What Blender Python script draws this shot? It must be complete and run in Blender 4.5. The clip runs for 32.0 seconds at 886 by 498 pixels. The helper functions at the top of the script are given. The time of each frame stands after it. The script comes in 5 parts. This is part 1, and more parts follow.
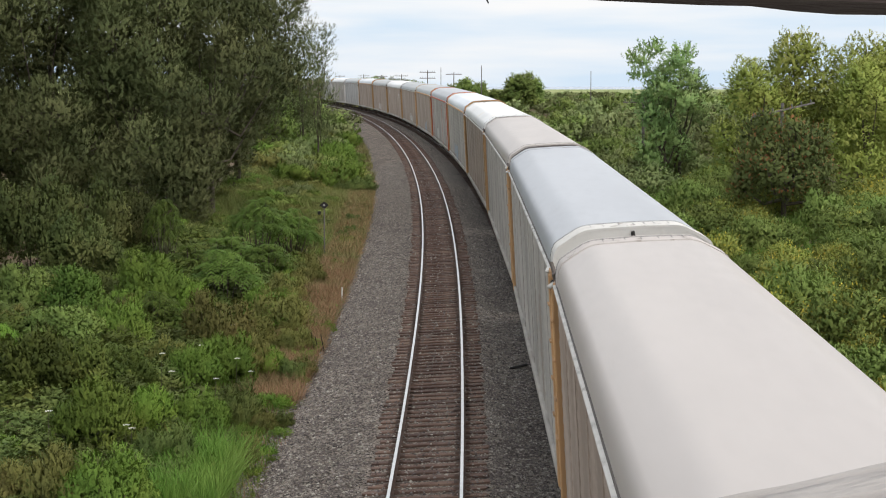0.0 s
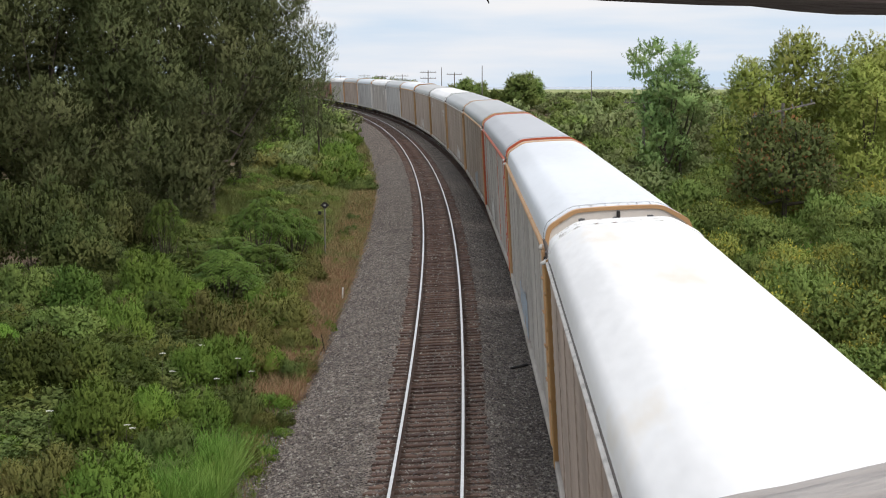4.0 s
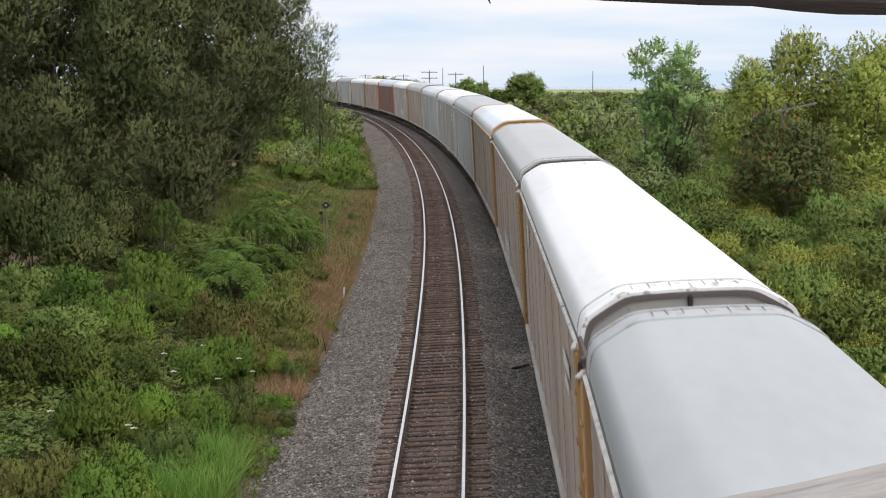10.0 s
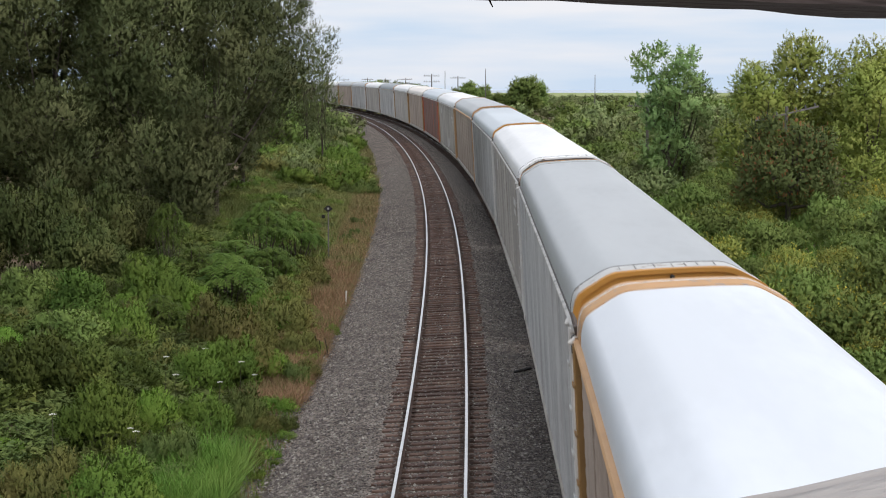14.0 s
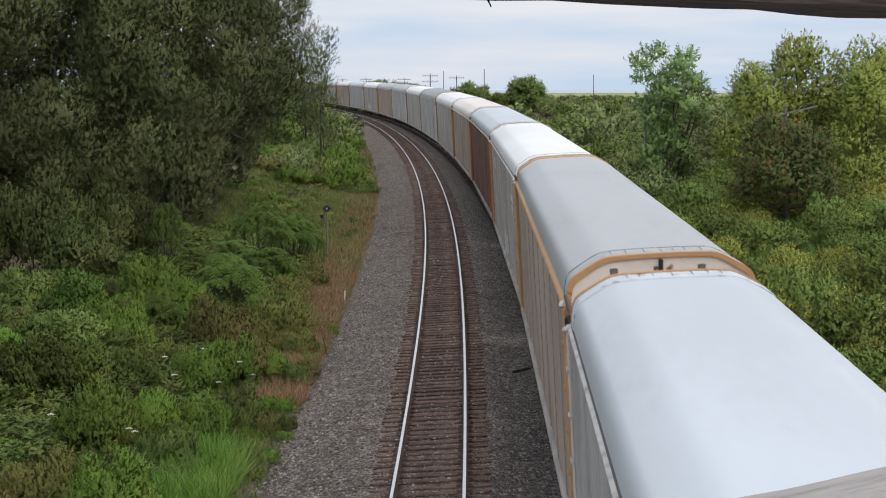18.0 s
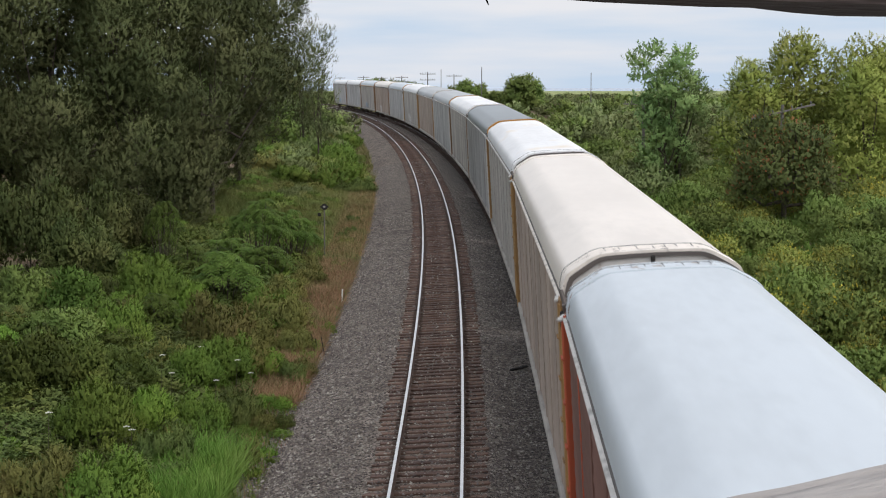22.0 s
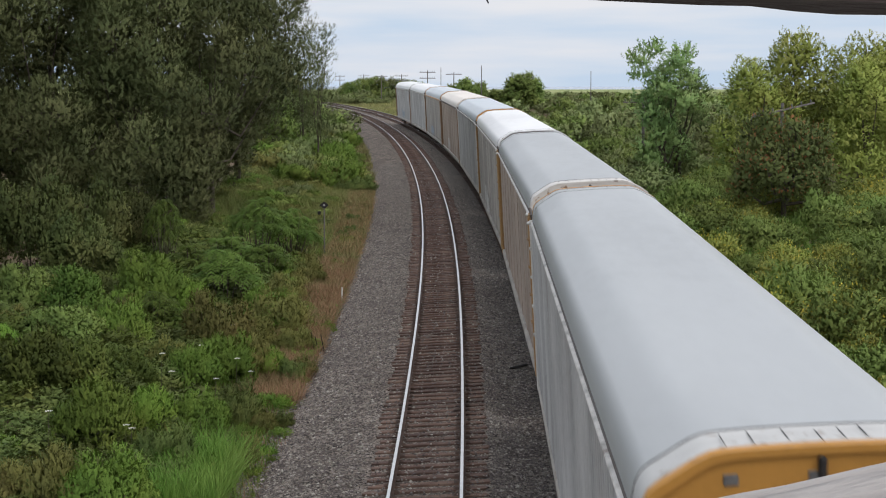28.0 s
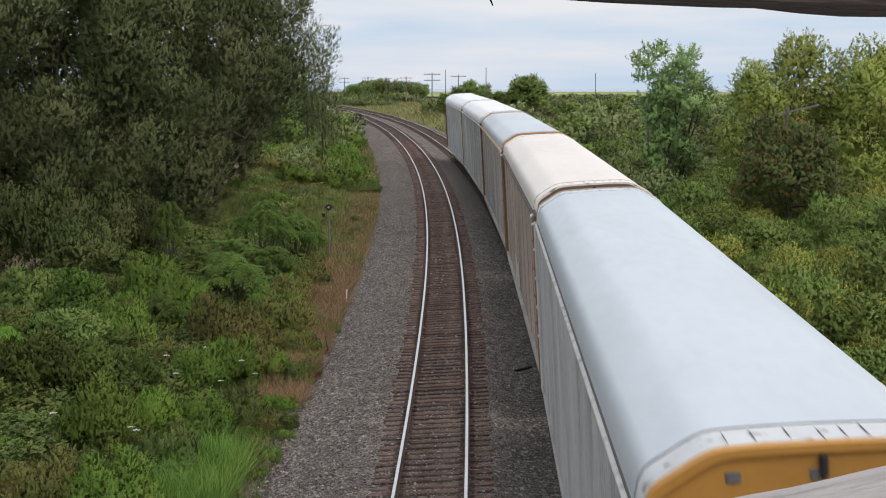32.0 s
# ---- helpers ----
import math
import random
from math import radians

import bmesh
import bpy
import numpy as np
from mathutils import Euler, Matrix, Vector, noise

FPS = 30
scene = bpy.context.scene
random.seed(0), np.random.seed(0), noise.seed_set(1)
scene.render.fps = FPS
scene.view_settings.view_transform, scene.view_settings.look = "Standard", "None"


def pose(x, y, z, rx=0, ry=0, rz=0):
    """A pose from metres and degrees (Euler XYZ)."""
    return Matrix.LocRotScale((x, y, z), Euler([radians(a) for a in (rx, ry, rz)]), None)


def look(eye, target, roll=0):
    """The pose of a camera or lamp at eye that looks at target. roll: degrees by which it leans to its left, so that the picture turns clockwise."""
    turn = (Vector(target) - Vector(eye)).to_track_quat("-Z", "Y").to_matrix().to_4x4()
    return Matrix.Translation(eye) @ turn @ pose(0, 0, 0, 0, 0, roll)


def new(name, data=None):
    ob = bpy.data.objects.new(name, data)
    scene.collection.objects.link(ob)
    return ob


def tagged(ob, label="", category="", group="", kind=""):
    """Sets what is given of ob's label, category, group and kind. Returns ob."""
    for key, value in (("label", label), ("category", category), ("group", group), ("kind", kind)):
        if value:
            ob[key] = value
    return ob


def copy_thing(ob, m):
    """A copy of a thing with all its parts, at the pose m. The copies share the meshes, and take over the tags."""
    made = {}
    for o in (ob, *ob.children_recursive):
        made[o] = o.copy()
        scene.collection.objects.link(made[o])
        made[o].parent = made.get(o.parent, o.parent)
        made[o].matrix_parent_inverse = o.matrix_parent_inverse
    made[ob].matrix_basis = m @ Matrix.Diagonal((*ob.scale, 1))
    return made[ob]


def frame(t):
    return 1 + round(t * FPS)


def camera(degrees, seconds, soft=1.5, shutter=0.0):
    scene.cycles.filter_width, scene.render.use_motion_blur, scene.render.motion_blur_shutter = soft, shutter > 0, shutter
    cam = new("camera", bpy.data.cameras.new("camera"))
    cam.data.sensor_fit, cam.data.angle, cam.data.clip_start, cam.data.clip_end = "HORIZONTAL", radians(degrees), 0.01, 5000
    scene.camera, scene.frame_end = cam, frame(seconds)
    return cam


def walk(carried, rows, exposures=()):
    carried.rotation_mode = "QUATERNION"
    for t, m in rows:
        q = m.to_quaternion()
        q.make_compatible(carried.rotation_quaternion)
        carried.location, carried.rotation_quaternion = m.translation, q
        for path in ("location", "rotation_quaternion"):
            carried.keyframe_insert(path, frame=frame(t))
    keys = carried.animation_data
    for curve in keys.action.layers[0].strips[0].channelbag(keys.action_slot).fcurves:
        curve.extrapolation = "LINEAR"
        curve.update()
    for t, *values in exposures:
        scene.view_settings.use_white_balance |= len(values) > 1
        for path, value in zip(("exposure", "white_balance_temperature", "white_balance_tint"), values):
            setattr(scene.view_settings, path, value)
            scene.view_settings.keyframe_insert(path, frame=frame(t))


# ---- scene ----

# ---------------------------------------------------------------- camera
EYE = (0.0, 0.0, 9.04)
cam = camera(29.24, 32.0, soft=1.05, shutter=0.25)
walk(cam, [(t, pose(*EYE, rx, 0, rz)) for t, rx, rz in (
    (0, 84.508, 0.000), (0.5, 84.504, 0.000), (1, 84.506, -0.004), (1.5, 84.508, 0.000), (2, 84.506, -0.004),
    (2.5, 84.508, 0.002), (3, 84.508, 0.000), (3.5, 84.510, 0.004), (5.5, 84.508, 0.073), (6, 84.508, 0.064),
    (6.5, 84.508, 0.052), (7, 84.536, 0.029), (7.5, 84.540, 0.031), (8, 84.563, 0.005), (8.5, 84.538, 0.029),
    (9, 84.522, 0.033), (9.5, 84.510, 0.062), (10, 84.510, 0.063), (10.5, 84.536, 0.063), (11, 84.567, 0.063),
    (11.5, 84.567, 0.084), (12, 84.596, 0.086), (12.5, 84.596, 0.115), (13, 84.629, 0.086), (13.5, 84.626, 0.117),
    (14, 84.626, 0.137), (14.5, 84.656, 0.103), (16.5, 84.623, 0.132), (17, 84.627, 0.152), (17.5, 84.610, 0.144),
    (18, 84.625, 0.090), (18.5, 84.625, 0.086), (19, 84.621, 0.063), (19.5, 84.596, 0.052), (20, 84.596, 0.044),
    (20.5, 84.596, 0.029), (21, 84.571, 0.033), (21.5, 84.567, 0.005), (22, 84.563, 0.005), (22.5, 84.538, 0.029),
    (23, 84.508, 0.029), (23.5, 84.508, 0.029), (24, 84.503, -0.025), (24.5, 84.508, -0.023), (25, 84.503, 0.002),
    (25.5, 84.504, -0.002), (27.5, 84.504, 0.004), (28, 84.508, 0.000), (28.5, 84.508, 0.029), (29, 84.510, 0.033),
    (29.5, 84.537, 0.093), (30, 84.537, 0.123), (30.5, 84.537, 0.142), (31, 84.542, 0.150), (31.5, 84.544, 0.152),
    (32, 84.581, 0.152),
)], exposures=(
    # seconds, stops, white balance
    (0, 0.10, 6750, 11), (3, 0.11, 6800, 12), (6, -0.30, 6350, 13), (8, 0.03, 6600, 13), (10, 0.10, 6650, 13), (12, -0.05, 6450, 13), (14, -0.05, 6500, 13),
    (17, -0.29, 6400, 13), (19, 0.00, 6550, 13), (21, -0.20, 6450, 13), (23, -0.10, 6600, 13), (25, -0.18, 6400, 13), (28, -0.17, 6500, 13), (30, 0.03, 6650, 13), (32, -0.14, 6550, 13)))

# ---------------------------------------------------------------- light
world = bpy.data.worlds.new("overcast_sky")
scene.world = world
world.use_nodes = True
SUN_UP, SUN_TURN = radians(54), radians(130)


def build_sky():
    nt = world.node_tree
    nt.nodes.clear()
    out = nt.nodes.new("ShaderNodeOutputWorld")
    bg = nt.nodes.new("ShaderNodeBackground")
    sky = nt.nodes.new("ShaderNodeTexSky")
    sky.sky_type, sky.sun_disc = "NISHITA", False
    sky.sun_elevation, sky.sun_rotation = SUN_UP, SUN_TURN
    sky.air_density, sky.dust_density = 1.0, 3.0
    # a cloud layer over the sky, with a few thin blue streaks near the horizon
    co = nt.nodes.new("ShaderNodeTexCoord")
    mp = nt.nodes.new("ShaderNodeMapping")
    mp.inputs["Scale"].default_value = (3.0, 3.0, 26.0)
    nz = nt.nodes.new("ShaderNodeTexNoise")
    nz.inputs["Scale"].default_value, nz.inputs["Detail"].default_value = 1.6, 5.0
    ramp = nt.nodes.new("ShaderNodeValToRGB")
    ramp.color_ramp.elements[0].position, ramp.color_ramp.elements[0].color = 0.42, (6.7, 8.3, 10.0, 1)
    ramp.color_ramp.elements[1].position, ramp.color_ramp.elements[1].color = 0.72, (9.55, 9.85, 10.2, 1)
    mix = nt.nodes.new("ShaderNodeMix")
    mix.data_type = "RGBA"
    mix.inputs["Factor"].default_value = 0.90
    nt.links.new(co.outputs["Generated"], mp.inputs["Vector"])
    nt.links.new(mp.outputs[0], nz.inputs["Vector"])
    # cloudier higher up, bluer towards the horizon
    sep = nt.nodes.new("ShaderNodeSeparateXYZ")
    nt.links.new(co.outputs["Generated"], sep.inputs[0])
    high = nt.nodes.new("ShaderNodeMapRange")
    high.inputs[1].default_value, high.inputs[2].default_value = 0.0, 0.06
    high.inputs[3].default_value, high.inputs[4].default_value = -0.08, 0.14
    nt.links.new(sep.outputs[2], high.inputs[0])
    both = nt.nodes.new("ShaderNodeMath")
    nt.links.new(nz.outputs[0], both.inputs[0])
    nt.links.new(high.outputs[0], both.inputs[1])
    nt.links.new(both.outputs[0], ramp.inputs[0])
    nt.links.new(sky.outputs[0], mix.inputs[6])
    nt.links.new(ramp.outputs[0], mix.inputs[7])
    nt.links.new(mix.outputs[2], bg.inputs[0])
    bg.inputs[1].default_value = 0.10
    nt.links.new(bg.outputs[0], out.inputs[0])


build_sky()
sun = new("sun", bpy.data.lights.new("sun", "SUN"))
sun.data.energy, sun.data.angle, sun.data.color = 2.1, radians(60), (1.0, 0.97, 0.92)
sun.matrix_world = look((0, 0, 60), (60 * math.cos(SUN_UP) * math.sin(SUN_TURN) * -1, 60 * math.cos(SUN_UP) * math.cos(SUN_TURN) * -1, 60 - 60 * math.sin(SUN_UP)))

# ---------------------------------------------------------------- materials
def surface(name, colours, scale=2.0, rough=0.7, metal=0.0, bump=0.2, grain=30.0, stain=None, stain_scale=0.5,
            stain_at=(0.55, 0.75), random_by="", spread=0.2, stretch=(1, 1, 1), soft_light=0.0, gloss=0.5, cells=0.0, shuffle=False, pebble=(0.2, 1.95), tint=0.08):
    """Procedural surface: two-scale colour variation, optional stains, grain bump, per-piece variation."""
    m = bpy.data.materials.new(name)
    m.use_nodes = True
    nt = m.node_tree
    b = nt.nodes["Principled BSDF"]
    co = nt.nodes.new("ShaderNodeTexCoord")
    mp = nt.nodes.new("ShaderNodeMapping")
    mp.inputs["Scale"].default_value = stretch
    if shuffle:
        # each piece starts elsewhere in the pattern
        oi = nt.nodes.new("ShaderNodeObjectInfo")
        far = nt.nodes.new("ShaderNodeVectorMath")
        far.operation = "MULTIPLY_ADD"
        far.inputs[1].default_value = (37, 53, 29)
        nt.links.new(oi.outputs["Random"], far.inputs[0])
        nt.links.new(co.outputs["Object"], far.inputs[2])
        nt.links.new(far.outputs[0], mp.inputs[0])
    else:
        nt.links.new(co.outputs["Object"], mp.inputs[0])

    def noise_tex(s, detail=4.0):
        n = nt.nodes.new("ShaderNodeTexNoise")
        n.inputs["Scale"].default_value, n.inputs["Detail"].default_value = s, detail
        nt.links.new(mp.outputs[0], n.inputs["Vector"])
        return n

    n1, n2 = noise_tex(scale), noise_tex(grain, 3.0)
    add = nt.nodes.new("ShaderNodeMath")
    add.operation = "MULTIPLY_ADD"
    add.inputs[1].default_value, add.inputs[2].default_value = 0.35, -0.17
    nt.links.new(n2.outputs[0], add.inputs[0])
    tot = nt.nodes.new("ShaderNodeMath")
    nt.links.new(n1.outputs[0], tot.inputs[0])
    nt.links.new(add.outputs[0], tot.inputs[1])
    ramp = nt.nodes.new("ShaderNodeValToRGB")
    el = ramp.color_ramp.elements
    while len(el) < len(colours):
        el.new(0.5)
    for i, c in enumerate(colours):
        el[i].position = 0.32 + 0.36 * i / max(1, len(colours) - 1)
        el[i].color = (*c, 1)
    nt.links.new(tot.outputs[0], ramp.inputs[0])
    col = ramp.outputs[0]
    height = n2.outputs[0]
    if cells:
        # small stones, each of its own grey
        vo = nt.nodes.new("ShaderNodeTexVoronoi")
        vo.inputs["Scale"].default_value = cells
        nt.links.new(mp.outputs[0], vo.inputs["Vector"])
        sp = nt.nodes.new("ShaderNodeSeparateColor")
        nt.links.new(vo.outputs["Color"], sp.inputs[0])
        gm = nt.nodes.new("ShaderNodeMapRange")
        gm.inputs[3].default_value, gm.inputs[4].default_value = pebble
        nt.links.new(sp.outputs[0], gm.inputs[0])
        vm = nt.nodes.new("ShaderNodeVectorMath")
        vm.operation = "SCALE"
        nt.links.new(col, vm.inputs[0])
        nt.links.new(gm.outputs[0], vm.inputs["Scale"])
        col = vm.outputs[0]
        height = vo.outputs["Distance"]
    if stain:
        n3 = noise_tex(stain_scale, 6.0)
        r3 = nt.nodes.new("ShaderNodeMapRange")
        r3.inputs[1].default_value, r3.inputs[2].default_value = stain_at
        nt.links.new(n3.outputs[0], r3.inputs[0])
        mx = nt.nodes.new("ShaderNodeMix")
        mx.data_type = "RGBA"
        mx.inputs[7].default_value = (*stain, 1)
        nt.links.new(r3.outputs[0], mx.inputs[0])
        nt.links.new(col, mx.inputs[6])
        col = mx.outputs[2]
    if random_by:
        if random_by == "leaf":
            one, two = nt.nodes.new("ShaderNodeNewGeometry").outputs["Random Per Island"], nt.nodes.new("ShaderNodeObjectInfo").outputs["Random"]
            avg = nt.nodes.new("ShaderNodeMix")
            avg.inputs[0].default_value = 0.68
            nt.links.new(one, avg.inputs[2])
            nt.links.new(two, avg.inputs[3])
            rnd = avg.outputs[0]
        elif random_by == "island":
            rnd = nt.nodes.new("ShaderNodeNewGeometry").outputs["Random Per Island"]
        else:
            rnd = nt.nodes.new("ShaderNodeObjectInfo").outputs["Random"]
        mr = nt.nodes.new("ShaderNodeMapRange")
        mr.inputs[3].default_value, mr.inputs[4].default_value = 1 - spread, 1 + spread
        nt.links.new(rnd, mr.inputs[0])
        hs = nt.nodes.new("ShaderNodeHueSaturation")
        hu = nt.nodes.new("ShaderNodeMapRange")
        hu.inputs[3].default_value, hu.inputs[4].default_value = 0.5 - spread * tint, 0.5 + spread * tint
        nt.links.new(rnd, hu.inputs[0])
        nt.links.new(hu.outputs[0], hs.inputs["Hue"])
        nt.links.new(mr.outputs[0], hs.inputs["Value"])
        nt.links.new(col, hs.inputs["Color"])
        col = hs.outputs[0]
    nt.links.new(col, b.inputs["Base Color"])
    b.inputs["Roughness"].default_value, b.inputs["Metallic"].default_value = rough, metal
    b.inputs["Specular IOR Level"].default_value = gloss
    if bump:
        bp = nt.nodes.new("ShaderNodeBump")
        bp.inputs["Strength"].default_value, bp.inputs["Distance"].default_value = bump, 0.02
        nt.links.new(height, bp.inputs["Height"])
        nt.links.new(bp.outputs[0], b.inputs["Normal"])
    if soft_light:
        tr = nt.nodes.new("ShaderNodeBsdfTranslucent")
        nt.links.new(col, tr.inputs[0])
        ms = nt.nodes.new("ShaderNodeMixShader")
        ms.inputs[0].default_value = soft_light
        nt.links.new(b.outputs[0], ms.inputs[1])
        nt.links.new(tr.outputs[0], ms.inputs[2])
        nt.links.new(ms.outputs[0], nt.nodes["Material Output"].inputs[0])
    return m


def leaf_mat(name, colours, spread=0.42):
    return surface(name, colours, scale=0.35, rough=0.7, bump=0, grain=2.5, random_by="leaf", spread=spread, tint=0.045, soft_light=0.16, gloss=0.15)


M_BALLAST = surface("ballast_gravel", [(0.084, 0.069, 0.058), (0.126, 0.105, 0.090), (0.172, 0.147, 0.127)], scale=1.2, rough=0.95, bump=1.0, grain=22, cells=21.0, gloss=0.2,
                    stain=(0.085, 0.073, 0.064), stain_scale=0.35, pebble=(0.0, 2.2))
M_STONE = surface("ballast_stone", [(0.05, 0.042, 0.038), (0.135, 0.115, 0.103), (0.27, 0.242, 0.222)], scale=6, rough=0.9, bump=0.3, grain=60, random_by="island", spread=0.7)
M_TIE = surface("creosoted_wood", [(0.062, 0.033, 0.024), (0.105, 0.060, 0.045), (0.165, 0.108, 0.085)], scale=2.5, rough=0.9, bump=0.5, grain=18, stretch=(0.6, 5, 5),
                random_by="object", spread=0.32, tint=0.015)
M_TIE_FAR = surface("creosoted_wood_joined", [(0.065, 0.04, 0.03), (0.10, 0.064, 0.05), (0.13, 0.09, 0.073)], scale=2.5, rough=0.9, bump=0.3, grain=18, random_by="island", spread=0.25)
M_RAIL_TOP = surface("worn_rail_steel", [(0.72, 0.71, 0.70), (0.82, 0.81, 0.80)], scale=4, rough=0.35, metal=0.7, bump=0.02)
M_RAIL = surface("rusty_rail_steel", [(0.05, 0.032, 0.024), (0.10, 0.06, 0.045)], scale=4, rough=0.85, metal=0.2, bump=0.2)
M_GROUND = surface("weedy_soil", [(0.085, 0.066, 0.040), (0.125, 0.090, 0.060), (0.17, 0.125, 0.09)], scale=0.9, rough=0.95, bump=0.8, grain=9, cells=21.0, gloss=0.15,
                   stain=(0.10, 0.12, 0.04), stain_scale=0.35, stain_at=(0.48, 0.66), pebble=(0.55, 1.5))
M_FIELD = surface("pale_field_grass", [(0.20, 0.25, 0.10), (0.27, 0.31, 0.13), (0.34, 0.34, 0.17)], scale=0.01, rough=0.95, bump=0, grain=0.2, gloss=0.1)
M_DRYGRASS = leaf_mat("dry_grass", [(0.29, 0.17, 0.095), (0.39, 0.25, 0.145), (0.26, 0.20, 0.10)])
M_GRASS = leaf_mat("green_grass", [(0.09, 0.17, 0.03), (0.13, 0.22, 0.04), (0.20, 0.25, 0.065)])
LEAVES = {
    "willow": leaf_mat("willow_leaf", [(0.072, 0.093, 0.036), (0.113, 0.133, 0.052), (0.174, 0.188, 0.080)]),
    "sumac": leaf_mat("sumac_leaf", [(0.059, 0.104, 0.020), (0.100, 0.157, 0.030), (0.153, 0.209, 0.046)]),
    "weed": leaf_mat("weed_leaf", [(0.096, 0.177, 0.026), (0.157, 0.247, 0.038), (0.237, 0.310, 0.061)]),
    "dark": leaf_mat("dark_leaf", [(0.073, 0.104, 0.030), (0.120, 0.153, 0.042), (0.179, 0.207, 0.061)]),
    "olive": leaf_mat("olive_leaf", [(0.112, 0.168, 0.043), (0.179, 0.240, 0.062), (0.265, 0.312, 0.089)]),
    "yellow": leaf_mat("yellowing_leaf", [(0.192, 0.240, 0.053), (0.286, 0.325, 0.076), (0.380, 0.385, 0.107)]),
    "russet": leaf_mat("rowan_leaf", [(0.088, 0.115, 0.038), (0.137, 0.165, 0.053), (0.203, 0.215, 0.077)]),
    "grey": leaf_mat("grey_green_hazy_leaf", [(0.133, 0.171, 0.065), (0.207, 0.247, 0.098), (0.306, 0.332, 0.147)]),
    "sedge": leaf_mat("dull_weed_leaf", [(0.114, 0.124, 0.036), (0.182, 0.180, 0.052), (0.262, 0.230, 0.080)]),
    "meadow": leaf_mat("meadow_leaf", [(0.172, 0.235, 0.065), (0.260, 0.315, 0.086), (0.359, 0.370, 0.120)]),
    "bramble": leaf_mat("bramble_leaf", [(0.054, 0.084, 0.019), (0.113, 0.150, 0.032), (0.217, 0.238, 0.062)]),
    "herb": leaf_mat("herb_leaf", [(0.088, 0.152, 0.026), (0.142, 0.214, 0.037), (0.220, 0.281, 0.058)]),
    "locust": leaf_mat("locust_leaf", [(0.135, 0.215, 0.078), (0.21, 0.30, 0.105), (0.30, 0.37, 0.145)]),
    "thorn": leaf_mat("thorn_leaf", [(0.051, 0.071, 0.022), (0.084, 0.104, 0.031), (0.159, 0.166, 0.057)], 0.65),
    "berry": leaf_mat("red_berry", [(0.20, 0.075, 0.035), (0.25, 0.09, 0.045), (0.21, 0.105, 0.055)]),
    "blossom": leaf_mat("yellow_blossom", [(0.36, 0.29, 0.04), (0.44, 0.36, 0.055), (0.38, 0.34, 0.07)]),
    "umbel": leaf_mat("white_blossom", [(0.55, 0.55, 0.48), (0.65, 0.65, 0.58), (0.7, 0.7, 0.64)]),
}
M_BARK = surface("bark", [(0.05, 0.04, 0.03), (0.11, 0.09, 0.07)], scale=3, rough=0.95, bump=0.8, grain=14, stretch=(1, 1, 0.2))
M_POLE = surface("weathered_pole_wood", [(0.13, 0.12, 0.11), (0.24, 0.22, 0.20)], scale=2, rough=0.95, bump=0.4, grain=20, stretch=(1, 1, 0.1))
M_TIMBER = surface("weathered_grey_timber", [(0.24, 0.22, 0.21), (0.36, 0.335, 0.32), (0.46, 0.43, 0.41)], scale=4, rough=0.95, bump=0.6, grain=60, stretch=(0.15, 1, 1))
# near-black brown for the upper rail, far darker than the lower one
M_TIMBER_DARK = surface("dark_brown_timber", [(0.022, 0.015, 0.013), (0.045, 0.031, 0.028)], scale=4, rough=0.95, bump=0.6, grain=60, stretch=(0.15, 1, 1))
M_CONCRETE = surface("bridge_concrete", [(0.25, 0.24, 0.22), (0.36, 0.35, 0.33)], scale=1.5, rough=0.9, bump=0.3, grain=40)
M_BLACK = surface("black_steel", [(0.015, 0.014, 0.013), (0.035, 0.03, 0.028)], scale=3, rough=0.7, metal=0.2, bump=0.1)
M_WHITE = surface("faded_white_paint", [(0.62, 0.61, 0.58), (0.75, 0.74, 0.71)], scale=6, rough=0.7, bump=0.1)

# car paint: one surface for each colour
PAINT = {}


